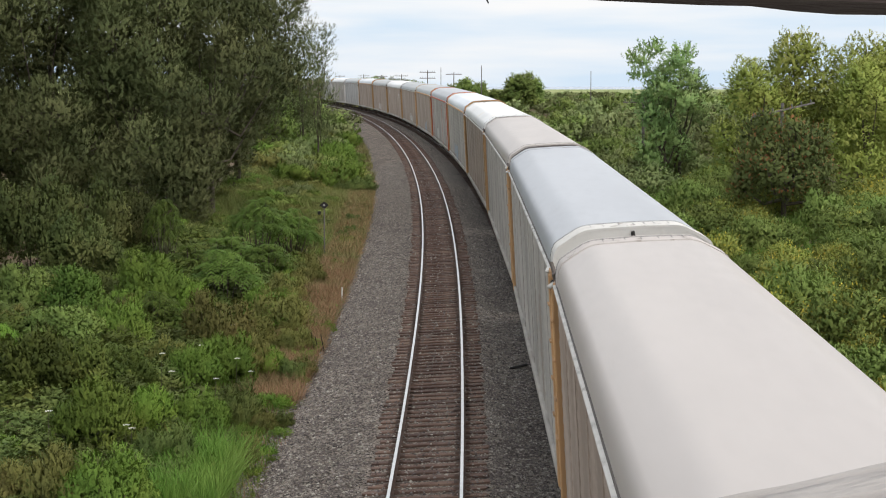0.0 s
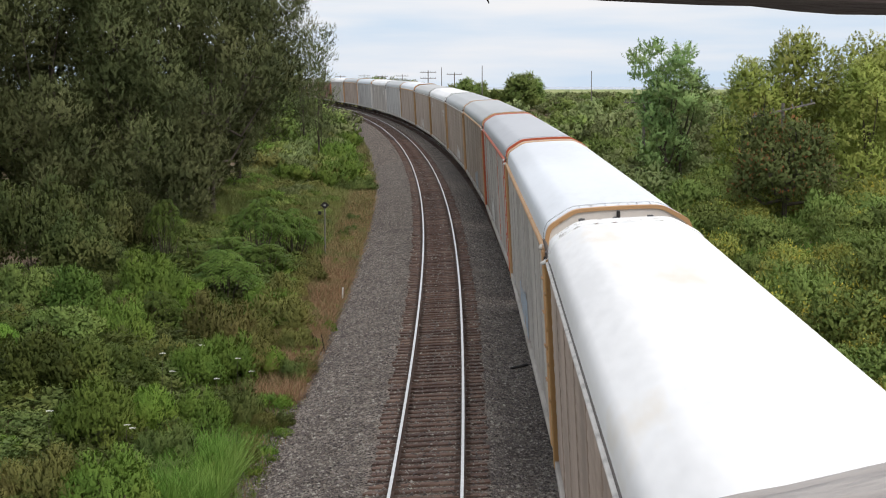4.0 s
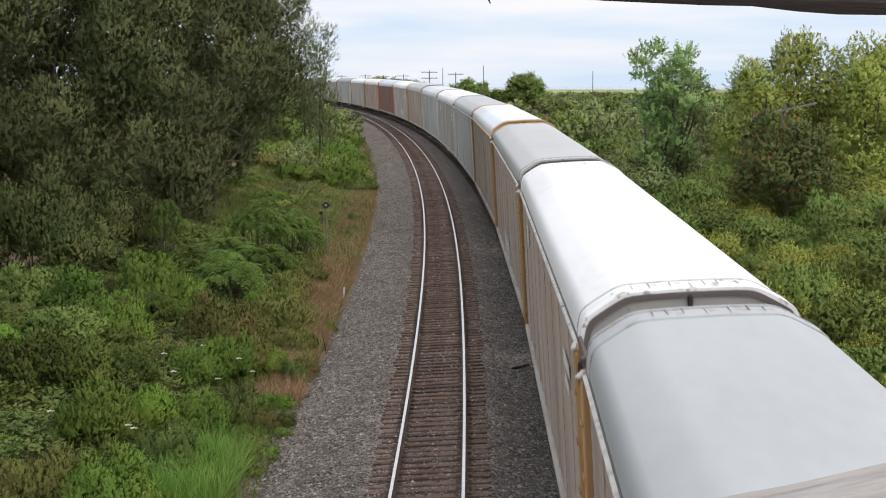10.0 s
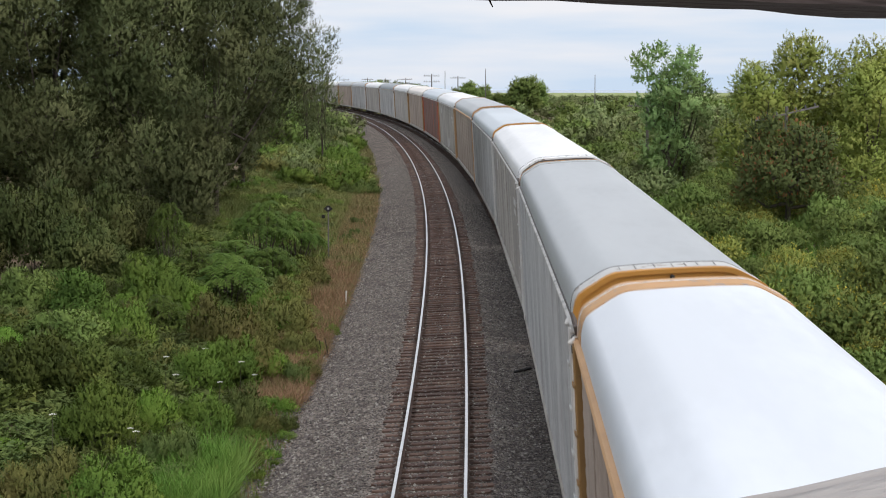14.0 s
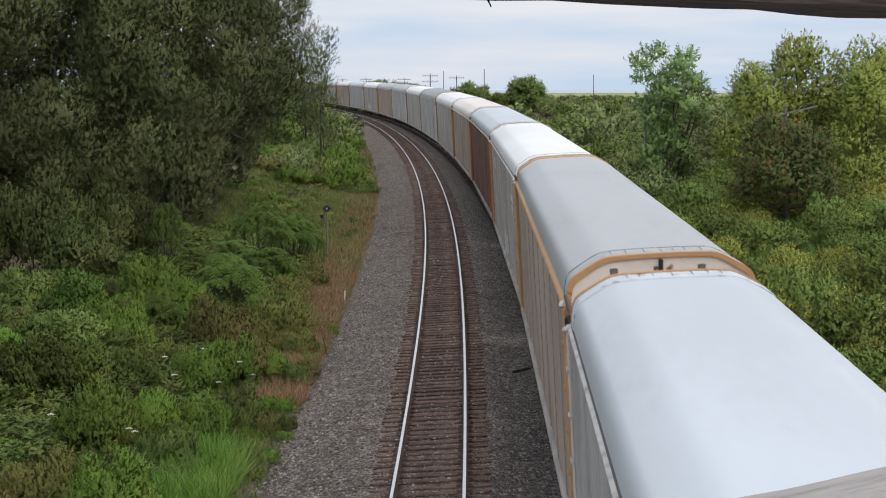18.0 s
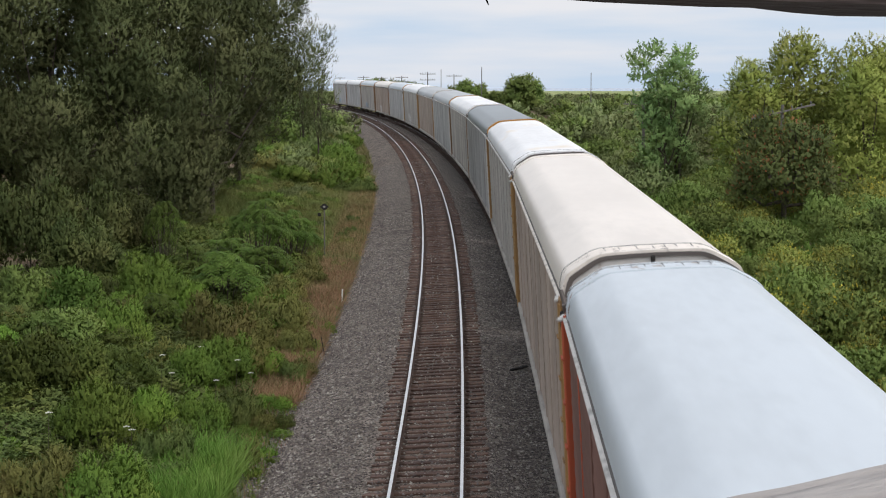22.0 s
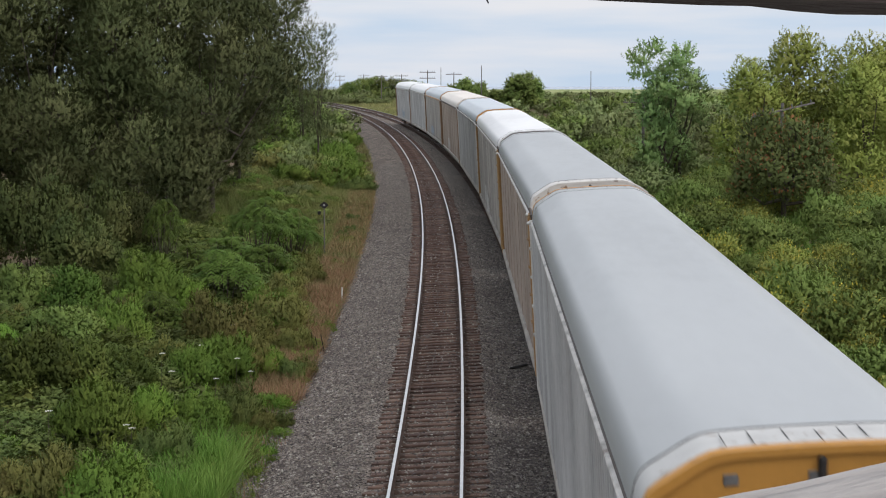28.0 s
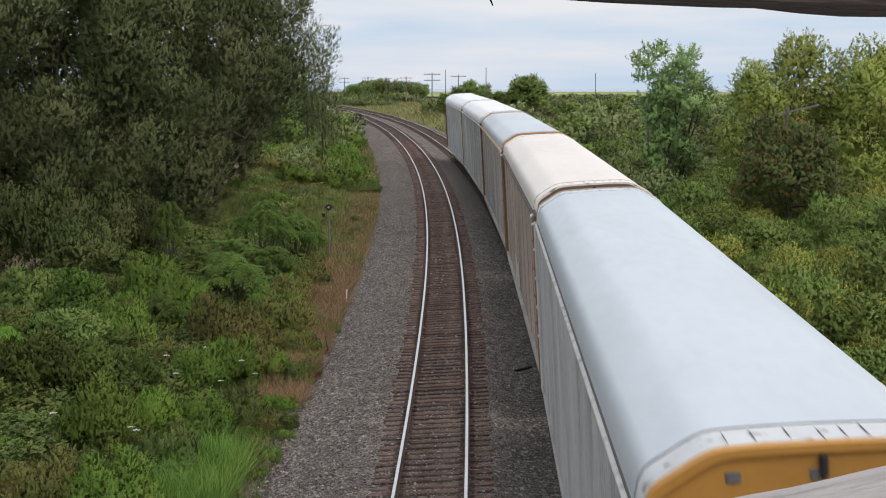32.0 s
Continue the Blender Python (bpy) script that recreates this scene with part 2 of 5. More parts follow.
def paint(kind, rgb):
    key = (kind, rgb)
    if key not in PAINT:
        lo, hi = tuple(c * 0.90 for c in rgb), tuple(min(0.9, c * 1.05) for c in rgb)
        if kind == "roof":
            m = surface("roof_paint", [lo, rgb, hi], scale=0.35, rough=0.42, bump=0.02, grain=5, stain=tuple(c * 0.9 for c in rgb), stain_scale=0.25, stretch=(1, 0.25, 1), shuffle=True)
        elif kind == "rusty_roof":
            m = surface("rust_streaked_roof_paint", [lo, rgb, hi], scale=0.4, rough=0.5, bump=0.03, grain=6, stain=(0.70, 0.60, 0.45), stain_scale=0.8, stain_at=(0.58, 0.8), stretch=(1, 0.3, 1), shuffle=True)
        elif kind == "band":
            m = surface("flaking_band_paint", [lo, rgb, hi], scale=3, rough=0.7, bump=0.15, grain=25, stain=(0.30, 0.26, 0.23), stain_scale=5, stain_at=(0.6, 0.66), shuffle=True)
        elif kind == "flaky":
            m = surface("flaking_eave_paint", [tuple(c * 0.55 for c in rgb), rgb, hi], scale=3.5, rough=0.75, bump=0.2, grain=30, stain=(0.16, 0.12, 0.10), stain_scale=2.2, stain_at=(0.64, 0.72), shuffle=True)
        elif kind == "weathered":
            m = surface("weathered_trim_paint", [lo, rgb, hi], scale=2.5, rough=0.7, bump=0.15, grain=20, stain=tuple(0.55 * c + 0.04 for c in rgb), stain_scale=1.2, stain_at=(0.40, 0.75), shuffle=True)
        elif kind == "side":
            m = surface("oxidised_side_metal", [tuple(c * 0.75 for c in rgb), rgb, tuple(c * 1.2 for c in rgb)], scale=0.5, rough=0.7, metal=0.15, bump=0.2, grain=12, stain=tuple(0.5 * (a + b) for a, b in zip(rgb, (0.15, 0.085, 0.05))), stain_scale=0.6,
                        stretch=(1, 1, 0.5), shuffle=True)
        else:
            m = surface("end_paint", [lo, rgb, hi], scale=1.2, rough=0.6, bump=0.08, grain=14, stain=(0.22, 0.12, 0.06), stain_scale=4.5, stain_at=(0.66, 0.74), shuffle=True)
        PAINT[key] = m
    return PAINT[key]


# ---------------------------------------------------------------- the railway line
# centre line of the near track by its curvature along the way (positive turns to the left)
KNOTS = (-30, 0, 50, 100, 150, 200, 260, 340, 520)
BENDS = (0.00075, 0.00065, 0.000542, 0.000621, 0.000551, 0.000475, 0.000622, 0.000397, 0.000172)
WAY = np.arange(-900, 900, 1.0)
TURN = np.cumsum(np.where(WAY < -30, 0.0, np.where(WAY > 520, 0.0, np.interp(WAY, KNOTS, BENDS))))
TURN = TURN - np.interp(0, WAY, TURN) + (-0.03763)
LINE_X = np.cumsum(-np.sin(TURN))
LINE_X = LINE_X - np.interp(0, WAY, LINE_X) + (-1.2845)
LINE_Y = np.cumsum(np.cos(TURN))
LINE_Y = LINE_Y - np.interp(0, WAY, LINE_Y) + (-0.0170)
TOP = 506.0
RISE = np.where(WAY < 0, 0.0207 * 60 * (np.exp(np.minimum(WAY, 0) / 60) - 1), np.where(WAY < TOP, 0.020663 * WAY - 2.0405e-5 * WAY ** 2, 0.020663 * TOP - 2.0405e-5 * TOP ** 2))
CANT, GAP = 0.0823, 4.205
LEAN = CANT / 1.505


def along(s, off=0.0, up=0.0):
    """A point beside the near track: s along the line, off to its right, up over its rail."""
    t = np.interp(s, WAY, TURN)
    return Vector((np.interp(s, WAY, LINE_X) + off * math.cos(t), np.interp(s, WAY, LINE_Y) + off * math.sin(t), np.interp(s, WAY, RISE) + up))


def heading(s):
    return float(np.interp(s, WAY, TURN))


def beside(x, y):
    """How far along the line and how far to its right the places (x, y) lie, and the line's level there."""
    x, y = np.asarray(x, float), np.asarray(y, float)
    lx, ly, lt, lr, lw = LINE_X[::4], LINE_Y[::4], TURN[::4], RISE[::4], WAY[::4]
    i = np.array([np.argmin((lx - a) ** 2 + (ly - b) ** 2) for a, b in zip(x.ravel(), y.ravel())]).reshape(x.shape)
    t = lt[i]
    return lw[i] + (x - lx[i]) * -np.sin(t) + (y - ly[i]) * np.cos(t), (x - lx[i]) * np.cos(t) + (y - ly[i]) * np.sin(t), lr[i]


def level(x, y):
    """Height of the ground."""
    x, y = np.asarray(x, float), np.asarray(y, float)
    s, off, base = beside(x, y)
    base = np.interp(s, WAY, RISE)
    side = np.interp(off, (-400, -60, -22, -12, -7, -4.2, -3.2, 7.4, 8.4, 11, 16, 30, 60, 400), (0.6, 0.6, 0.5, 0.1, -0.72, -0.86, -0.95, -0.62, -0.75, -0.9, -0.3, 0.5, 0.8, 0.8))
    lumps = 0.18 * np.sin(x * 0.31 + 1.3) * np.sin(y * 0.23) + 0.1 * np.sin(x * 0.83 + y * 0.61)
    far = np.clip((np.abs(off - 2.1) - 6.5) / 4, 0, 1)
    return base + side + lumps * far


def mesh_ob(name, verts, faces, material, parent=None, label="", smooth=False):
    me = bpy.data.meshes.new(name)
    me.from_pydata([tuple(map(float, v)) for v in verts], [], faces)
    if material:
        me.materials.append(material)
    if smooth:
        me.polygons.foreach_set("use_smooth", [True] * len(me.polygons))
    me.update()
    ob = new(name, me)
    if parent is not None:
        ob.parent = parent
    if label:
        ob["label"] = label
    return ob


def part(name, bm, material, parent, label=""):
    """Links a bmesh as one mesh object under a thing or a part."""
    me = bpy.data.meshes.new(name)
    bm.to_mesh(me)
    bm.free()
    me.materials.append(material)
    ob = new(name, me)
    ob.parent = parent
    if label:
        ob["label"] = label
    return ob


def piece(name, me, material, parent, m=None, label=""):
    """One more object on a shared mesh, with a material of its own."""
    ob = new(name, me)
    ob.parent = parent
    if m is not None:
        ob.matrix_basis = m
    if not me.materials:
        me.materials.append(None)
    ob.material_slots[0].link = "OBJECT"
    ob.material_slots[0].material = material
    if label:
        ob["label"] = label
    return ob


def thing(name, m, label, category, group="", kind=""):
    ob = new(name)
    ob.empty_display_size = 0.3
    ob.matrix_basis = m
    return tagged(ob, label, category, group, kind)


def box_bm(w, d, h, at=(0, 0, 0), bevel=0.0, bm=None):
    bm = bm or bmesh.new()
    r = bmesh.ops.create_cube(bm, size=1.0, matrix=Matrix.Translation(at) @ Matrix.Diagonal((w, d, h, 1)))
    if bevel:
        bmesh.ops.bevel(bm, geom=list({e for v in r["verts"] for e in v.link_edges}), offset=bevel, segments=1, affect="EDGES")
    return bm


def rod_bm(a, b, r0, r1=None, n=8, bm=None):
    bm = bm or bmesh.new()
    a, b = Vector(a), Vector(b)
    m = Matrix.Translation((a + b) / 2) @ (b - a).to_track_quat("Z", "Y").to_matrix().to_4x4()
    bmesh.ops.create_cone(bm, cap_ends=True, segments=n, radius1=r0, radius2=r1 if r1 is not None else r0, depth=(b - a).length, matrix=m)
    return bm


def bm_mesh(name, bm):
    me = bpy.data.meshes.new(name)
    bm.to_mesh(me)
    bm.free()
    return me


def sweep(name, profile, stations, material, parent=None, close=True, label=""):
    """Sweeps a profile of (off, up) along the line."""
    verts, faces, n = [], [], len(profile)
    for s in stations:
        for off, up in profile:
            verts.append(along(s, off, up))
    m = n if close else n - 1
    for i in range(len(stations) - 1):
        for j in range(m):
            k = (j + 1) % n
            faces.append((i * n + j, i * n + k, (i + 1) * n + k, (i + 1) * n + j))
    return mesh_ob(name, verts, faces, material, parent, label)


# ---- ground: one sheet to the horizon
def build_ground():
    xs = np.concatenate((-np.geomspace(4000, 70, 22), np.arange(-64, 66, 2.0), np.geomspace(70, 4000, 22)))
    ys = np.concatenate((-np.geomspace(4000, 60, 16), np.arange(-50, 20, 10), np.arange(20, 200, 2.5), np.arange(200, 620, 10), np.geomspace(640, 4600, 16)))
    gx, gy = np.meshgrid(xs, ys)
    z = level(gx.ravel(), gy.ravel()).reshape(gx.shape)
    nx = len(xs)
    verts = np.stack((gx, gy, z), -1).reshape(-1, 3).tolist()
    faces = [(j * nx + i, j * nx + i + 1, (j + 1) * nx + i + 1, (j + 1) * nx + i) for j in range(len(ys) - 1) for i in range(nx - 1)]
    ob = mesh_ob("ground", verts, faces, M_GROUND, smooth=True)
    tagged(ob, "weedy green ground beside the railway line", "ground", kind="structure")


build_ground()
M_LAKE = surface("lake_water", [(0.22, 0.31, 0.45), (0.27, 0.36, 0.49)], scale=0.01, rough=0.2, bump=0, grain=0.2)
LAKE = mesh_ob("lake", [(-3900, 1150, 6.5), (3900, 1150, 6.5), (3900, 4500, 6.5), (-3900, 4500, 6.5)], [(0, 1, 2, 3)], M_LAKE)
FIELD = mesh_ob("field", [(-2000, 540, 6.3), (2000, 540, 6.3), (2000, 1160, 6.52), (-2000, 1160, 6.52)], [(0, 1, 2, 3)], M_FIELD)
tagged(FIELD, "pale yellow-green field before the lake", "field", kind="structure")
tagged(LAKE, "distant pale blue lake at the horizon", "lake", kind="structure")
STATIONS = list(range(-700, -40, 20)) + list(range(-40, 300, 3)) + list(range(300, 640, 6))


def lean_point(c, off, up):
    """Offset and height of a point on the canted track whose centre lies at offset c."""
    return c + off * math.cos(LEAN) - up * math.sin(LEAN), CANT / 2 + up * math.cos(LEAN) + off * math.sin(LEAN)


def build_bed():
    prof = [(-4.3, -1.05), (-3.7, -0.80), (-3.0, -0.55), (-2.0, -0.33)] + [lean_point(0, x, -0.215) for x in (-1.42, -1.25, 1.25, 1.42)] + [(2.1, -0.24)] + [lean_point(GAP, x, -0.215) for x in (-1.45, 1.45)] + [(GAP + 2.0, -0.25), (GAP + 3.0, -0.5), (GAP + 4.2, -1.0)]
    ob = sweep("ballast_bed", prof, STATIONS, M_BALLAST, close=False)
    tagged(ob, "grey crushed-stone ballast bed under both tracks", "ballast", kind="structure")
    return ob


BED = build_bed()


RAIL_PROFILE = [(-0.07, -0.17), (0.07, -0.17), (0.07, -0.155), (0.012, -0.13), (0.012, -0.05), (0.036, -0.038), (0.036, -0.004), (-0.036, -0.004), (-0.036, -0.038), (-0.012, -0.05), (-0.012, -0.13), (-0.07, -0.155)]
TREAD = [(-0.036, -0.0035), (0.036, -0.0035), (0.03, 0.0), (-0.03, 0.0)]


def build_track(c, label, first_tie, last_tie, far_from, far_to):
    track = thing("railway_track", pose(0, 0, 0), label, "railway track", "tracks on the ballast", "structure")
    for off in (-0.7525, 0.7525):
        rail = sweep("rail", [lean_point(c, off + x, z) for x, z in RAIL_PROFILE], STATIONS, M_RAIL, track, label="rust-brown steel rail")
        sweep("railhead", [lean_point(c, off + x, z) for x, z in TREAD], STATIONS, M_RAIL_TOP, rail, label="worn shiny rail head")
    rng = random.Random(5)
    meshes = []
    for k in range(6):
        bm = bmesh.new()
        r = bmesh.ops.create_cube(bm, size=1.0, matrix=Matrix.Diagonal((2.6, 0.235, 0.18, 1)))
        for v in bm.verts:
            v.co += Vector((rng.uniform(-0.05, 0.05), rng.uniform(-0.012, 0.012), rng.uniform(-0.006, 0.006)))
        bmesh.ops.bevel(bm, geom=bm.edges[:], offset=0.012, segments=1, affect="EDGES")
        meshes.append(bm_mesh("tie", bm))
    s = first_tie
    while s < last_tie:
        x, z = lean_point(c, rng.uniform(-0.05, 0.05), -0.165 - 0.09)
        m = Matrix.Translation(along(s, x, z + rng.uniform(-0.012, 0.008))) @ Euler((0, -LEAN, heading(s) + rng.uniform(-0.012, 0.012))).to_matrix().to_4x4()
        piece("tie", rng.choice(meshes), M_TIE, track, m)
        s += 0.53 + rng.uniform(-0.02, 0.02)
    verts, faces = [], []
    s = far_from
    while s < far_to:
        if not first_tie - 0.3 < s < last_tie:
            h = heading(s)
            for dx, dy in ((-1.3, -0.11), (1.3, -0.11), (1.3, 0.11), (-1.3, 0.11)):
                for up in (-0.165, -0.33):
                    x, z = lean_point(c, dx, up)
                    p = along(s, x, z)
                    verts.append(p + Vector((-math.sin(h) * dy, math.cos(h) * dy, 0)))
            b = len(verts) - 8
            faces += [(b, b + 2, b + 4, b + 6), (b, b + 1, b + 3, b + 2), (b + 2, b + 3, b + 5, b + 4), (b + 4, b + 5, b + 7, b + 6), (b + 6, b + 7, b + 1, b)]
        s += 0.53
    tagged(mesh_ob("distant_ties", verts, faces, M_TIE_FAR, track), kind="stuff")
    # tie plates with spike heads beside both rails
    verts, faces = [], []
    s = first_tie
    while s < 110 and c == 0:
        h = heading(s)
        for off in (-0.7525, 0.7525):
            for dx in (-0.12, 0.12):
                x, z = lean_point(c, off + dx, -0.15)
                p = along(s, x, z)
                for ax, ay, az in ((-0.06, -0.09, -0.012), (0.06, -0.09, -0.012), (0.06, 0.09, -0.012), (-0.06, 0.09, -0.012), (-0.025, -0.03, 0.02), (0.025, -0.03, 0.02), (0.025, 0.03, 0.02), (-0.025, 0.03, 0.02)):
                    verts.append(p + Vector((ax * math.cos(h) - ay * math.sin(h), ax * math.sin(h) + ay * math.cos(h), az)))
                b = len(verts) - 8
                faces += [(b, b + 1, b + 5, b + 4), (b + 1, b + 2, b + 6, b + 5), (b + 2, b + 3, b + 7, b + 6), (b + 3, b, b + 4, b + 7), (b + 4, b + 5, b + 6, b + 7)]
        s += 0.53
    if verts:
        tagged(mesh_ob("tie_plates", verts, faces, M_RAIL, track), kind="stuff")
    return track


TRACK_NEAR = build_track(0.0, "railway track with brown wooden ties and shiny rails", 33.0, 190.0, -120.0, 560.0)
TRACK_FAR = build_track(GAP, "second railway track under the passing train", 196.0, 196.1, -120.0, 560.0)

# ---------------------------------------------------------------- the autorack train
PITCH, HALF = 28.65, 13.52
ROOF_HALF = [(1.505, 4.98), (1.495, 5.20), (1.46, 5.35), (1.41, 5.445), (1.34, 5.50), (1.20, 5.584), (1.05, 5.672), (0.97, 5.713), (0.89, 5.743), (0.80, 5.760), (0.62, 5.770), (0.30, 5.778), (0.0, 5.780)]
ROOF_SHAPE = [(-x, z) for x, z in ROOF_HALF] + [(x, z) for x, z in ROOF_HALF[-2::-1]]


def shell(profile, y0, y1, thick=0.03, rows=2, grow=0.0):
    """A bent sheet with thickness along y, from a profile of (x, z)."""
    bm = bmesh.new()
    rings = []
    for i in range(rows):
        y = y0 + (y1 - y0) * i / (rows - 1)
        outer = [bm.verts.new((x * (1 + grow / 1.6), y, z + grow)) for x, z in profile]
        inner = [bm.verts.new((x * (1 - thick / 1.6), y, z - thick)) for x, z in profile]
        rings.append((outer, inner))
    n = len(profile)
    for (o0, i0), (o1, i1) in zip(rings, rings[1:]):
        for j in range(n - 1):
            bm.faces.new((o0[j], o0[j + 1], o1[j + 1], o1[j]))
            bm.faces.new((i0[j + 1], i0[j], i1[j], i1[j + 1]))
        for j in (0, n - 1):
            bm.faces.new((o0[j], o1[j], i1[j], i0[j]))
    for o, i in (rings[0], rings[-1]):
        for j in range(n - 1):
            bm.faces.new((o[j], i[j], i[j + 1], o[j + 1]))
    bmesh.ops.recalc_face_normals(bm, faces=bm.faces[:])
    for f in bm.faces:
        f.smooth = True
    for e in bm.edges:
        e.smooth = len(e.link_faces) == 2 and e.calc_face_angle(0.0) < 0.6
    return bm


def end_panel_bm():
    """The closed end of a car under the roof arch."""
    bm = bmesh.new()
    shape = [(-1.52, 0.95)] + [(x * 0.985, z - 0.012) for x, z in ROOF_SHAPE] + [(1.52, 0.95)]
    f = bm.faces.new([bm.verts.new((x, 0, z)) for x, z in shape])
    r = bmesh.ops.extrude_face_region(bm, geom=[f])
    for v in [g for g in r["geom"] if isinstance(g, bmesh.types.BMVert)]:
        v.co.y += 0.06
    bmesh.ops.recalc_face_normals(bm, faces=bm.faces[:])
    return bm


def ribbed_panel_bm(width, height, ribs, depth):
    """A side panel with pressed ribs; it lies in the plane x = 0 and its ribs stand out to -x."""
    bm = bmesh.new()
    ys, xs = [], []
    for i in range(ribs):
        y = -width / 2 + width * i / ribs
        for k, dx in ((0.0, 0.0), (0.35, 0.0), (0.5, -depth), (0.85, -depth)):
            ys.append(y + k * width / ribs)
            xs.append(dx)
    ys.append(width / 2)
    xs.append(0.0)
    lo = [bm.verts.new((x, y, 0)) for x, y in zip(xs, ys)]
    hi = [bm.verts.new((x, y, height)) for x, y in zip(xs, ys)]
    back = [bm.verts.new((0.03, y, z)) for z in (0, height) for y in (-width / 2, width / 2)]
    for i in range(len(ys) - 1):
        bm.faces.new((lo[i], hi[i], hi[i + 1], lo[i + 1]))
    bm.faces.new((back[0], back[1], back[3], back[2]))
    bmesh.ops.recalc_face_normals(bm, faces=bm.faces[:])
    return bm


def perforated_panel_bm(width, height, rows, depth):
    """A side panel with rows of horizontal pressed slots."""
    bm = bmesh.new()
    zs, xs = [], []
    for i in range(rows):
        z = height * i / rows
        for k, dx in ((0.0, 0.0), (0.4, 0.0), (0.55, -depth), (0.85, -depth)):
            zs.append(z + k * height / rows)
            xs.append(dx)
    zs.append(height)
    xs.append(0.0)
    a = [bm.verts.new((x, -width / 2, z)) for x, z in zip(xs, zs)]
    b = [bm.verts.new((x, width / 2, z)) for x, z in zip(xs, zs)]
    for i in range(len(zs) - 1):
        bm.faces.new((a[i], b[i], b[i + 1], a[i + 1]))
    c = [bm.verts.new((0.03, y, z)) for z in (0, height) for y in (-width / 2, width / 2)]
    bm.faces.new((c[0], c[1], c[3], c[2]))
    bmesh.ops.recalc_face_normals(bm, faces=bm.faces[:])
    return bm


BAYS, BAND = 9, 0.78
BAY = (2 * HALF - 0.9) / BAYS
MESH = {
    "roof": bm_mesh("roof", shell(ROOF_SHAPE, -HALF + BAND, HALF - BAND, rows=10)),
    "roof_end_band": bm_mesh("roof_end_band", shell(ROOF_SHAPE, 0, BAND, grow=0.014)),
    "end_panel": bm_mesh("end_panel", end_panel_bm()),
    "ribbed": bm_mesh("side_panel", ribbed_panel_bm(BAY - 0.01, 3.8, 8, 0.055)),
    "perforated": bm_mesh("side_panel", perforated_panel_bm(BAY - 0.01, 3.8, 14, 0.007)),
    "side_post": bm_mesh("side_post", box_bm(0.05, 0.06, 3.93, (0, 0, 1.965), 0.01)),
    "corner_post": bm_mesh("corner_post", box_bm(0.30, 0.36, 4.05, (0, 0, 2.025), 0.02)),
    "eave_rail": bm_mesh("eave_rail", box_bm(0.12, 2 * HALF - 0.1, 0.10, (0, 0, 0), 0.025)),
    "thin_eave": bm_mesh("eave_rail", box_bm(0.07, 2 * HALF - 0.1, 0.07, (0, 0, 0), 0.015)),
    "eave_shade": bm_mesh("eave_shadow_gap", box_bm(0.03, 2 * HALF - 0.3, 0.05, (0, 0, 0))),
    "rung": bm_mesh("rung", box_bm(0.035, 0.34, 0.035, (0, 0, 0), 0.008)),
    "latch": bm_mesh("latch", box_bm(0.10, 0.14, 0.30, (0, 0, 0), 0.03)),
    "sill": bm_mesh("sill", box_bm(0.10, 2 * HALF, 0.22, (0, 0, 0), 0.02)),
    "deck": bm_mesh("deck", box_bm(2.9, 2 * HALF - 0.3, 0.25, (0, 0, 0), 0.02)),
    "bracket": bm_mesh("bracket", box_bm(0.07, 0.08, 0.2, (0, 0, 0), 0.02)),
    "corner_cap": bm_mesh("corner_cap", box_bm(0.12, 0.34, 0.20, (0, 0, 0), 0.04)),
    "hinge": bm_mesh("hinge", rod_bm((0, 0, -0.16), (0, 0, 0.16), 0.05, 0.035, 8)),
    "hook": bm_mesh("hook", box_bm(0.09, 0.22, 0.06, (0, 0, 0), 0.02)),
    "vent": bm_mesh("vent", box_bm(0.13, 0.03, 0.10, (0, 0, 0), 0.012)),
    "coupler": bm_mesh("coupler", box_bm(0.25, 0.84, 0.28, (0, 0, 0), 0.05)),
    "end_rim": bm_mesh("end_rim", shell(ROOF_SHAPE, 0, 0.17, grow=0.020, thick=0.05)),
    "thin_rim": bm_mesh("end_rim", shell(ROOF_SHAPE, 0, 0.07, grow=-0.034, thick=0.10)),
    "seam_arch": bm_mesh("roof_seam", shell(ROOF_SHAPE, -0.026, 0.026, grow=0.018)),
    "grab": bm_mesh("seam", box_bm(0.008, 0.36, 0.008, (0, 0, 0))),
}


def wheel_mesh():
    bm = rod_bm((-0.07, 0, 0), (0.07, 0, 0), 0.36, n=20)
    rod_bm((-0.09, 0, 0), (-0.06, 0, 0), 0.39, n=20, bm=bm)
    return bm_mesh("wheel", bm)


def truck_mesh():
    bm = box_bm(0.2, 2.3, 0.28, (-1.05, 0, 0.55), 0.05)
    box_bm(0.2, 2.3, 0.28, (1.05, 0, 0.55), 0.05, bm)
    box_bm(2.2, 0.4, 0.3, (0, 0, 0.6), 0.04, bm)
    return bm_mesh("truck_frame", bm)


WHEEL, TRUCK = wheel_mesh(), truck_mesh()

WHITE, PALE, BEIGE, GREY, SLATE, CREAM, STEEL = (0.82, 0.82, 0.82), (0.56, 0.61, 0.65), (0.50, 0.455, 0.43), (0.415, 0.432, 0.44), (0.25, 0.275, 0.29), (0.80, 0.735, 0.665), (0.44, 0.455, 0.485)
ICE, DOVE = (0.72, 0.755, 0.80), (0.46, 0.46, 0.455)
ORANGE, TAN, RED, BROWN, CHALK, IRON = (0.50, 0.24, 0.045), (0.52, 0.30, 0.14), (0.50, 0.10, 0.04), (0.24, 0.13, 0.06), (0.62, 0.60, 0.57), (0.12, 0.10, 0.09)
RUSTY, DRAB, ZINC, MAROON = (0.39, 0.31, 0.255), (0.42, 0.39, 0.355), (0.47, 0.465, 0.455), (0.19, 0.09, 0.07)
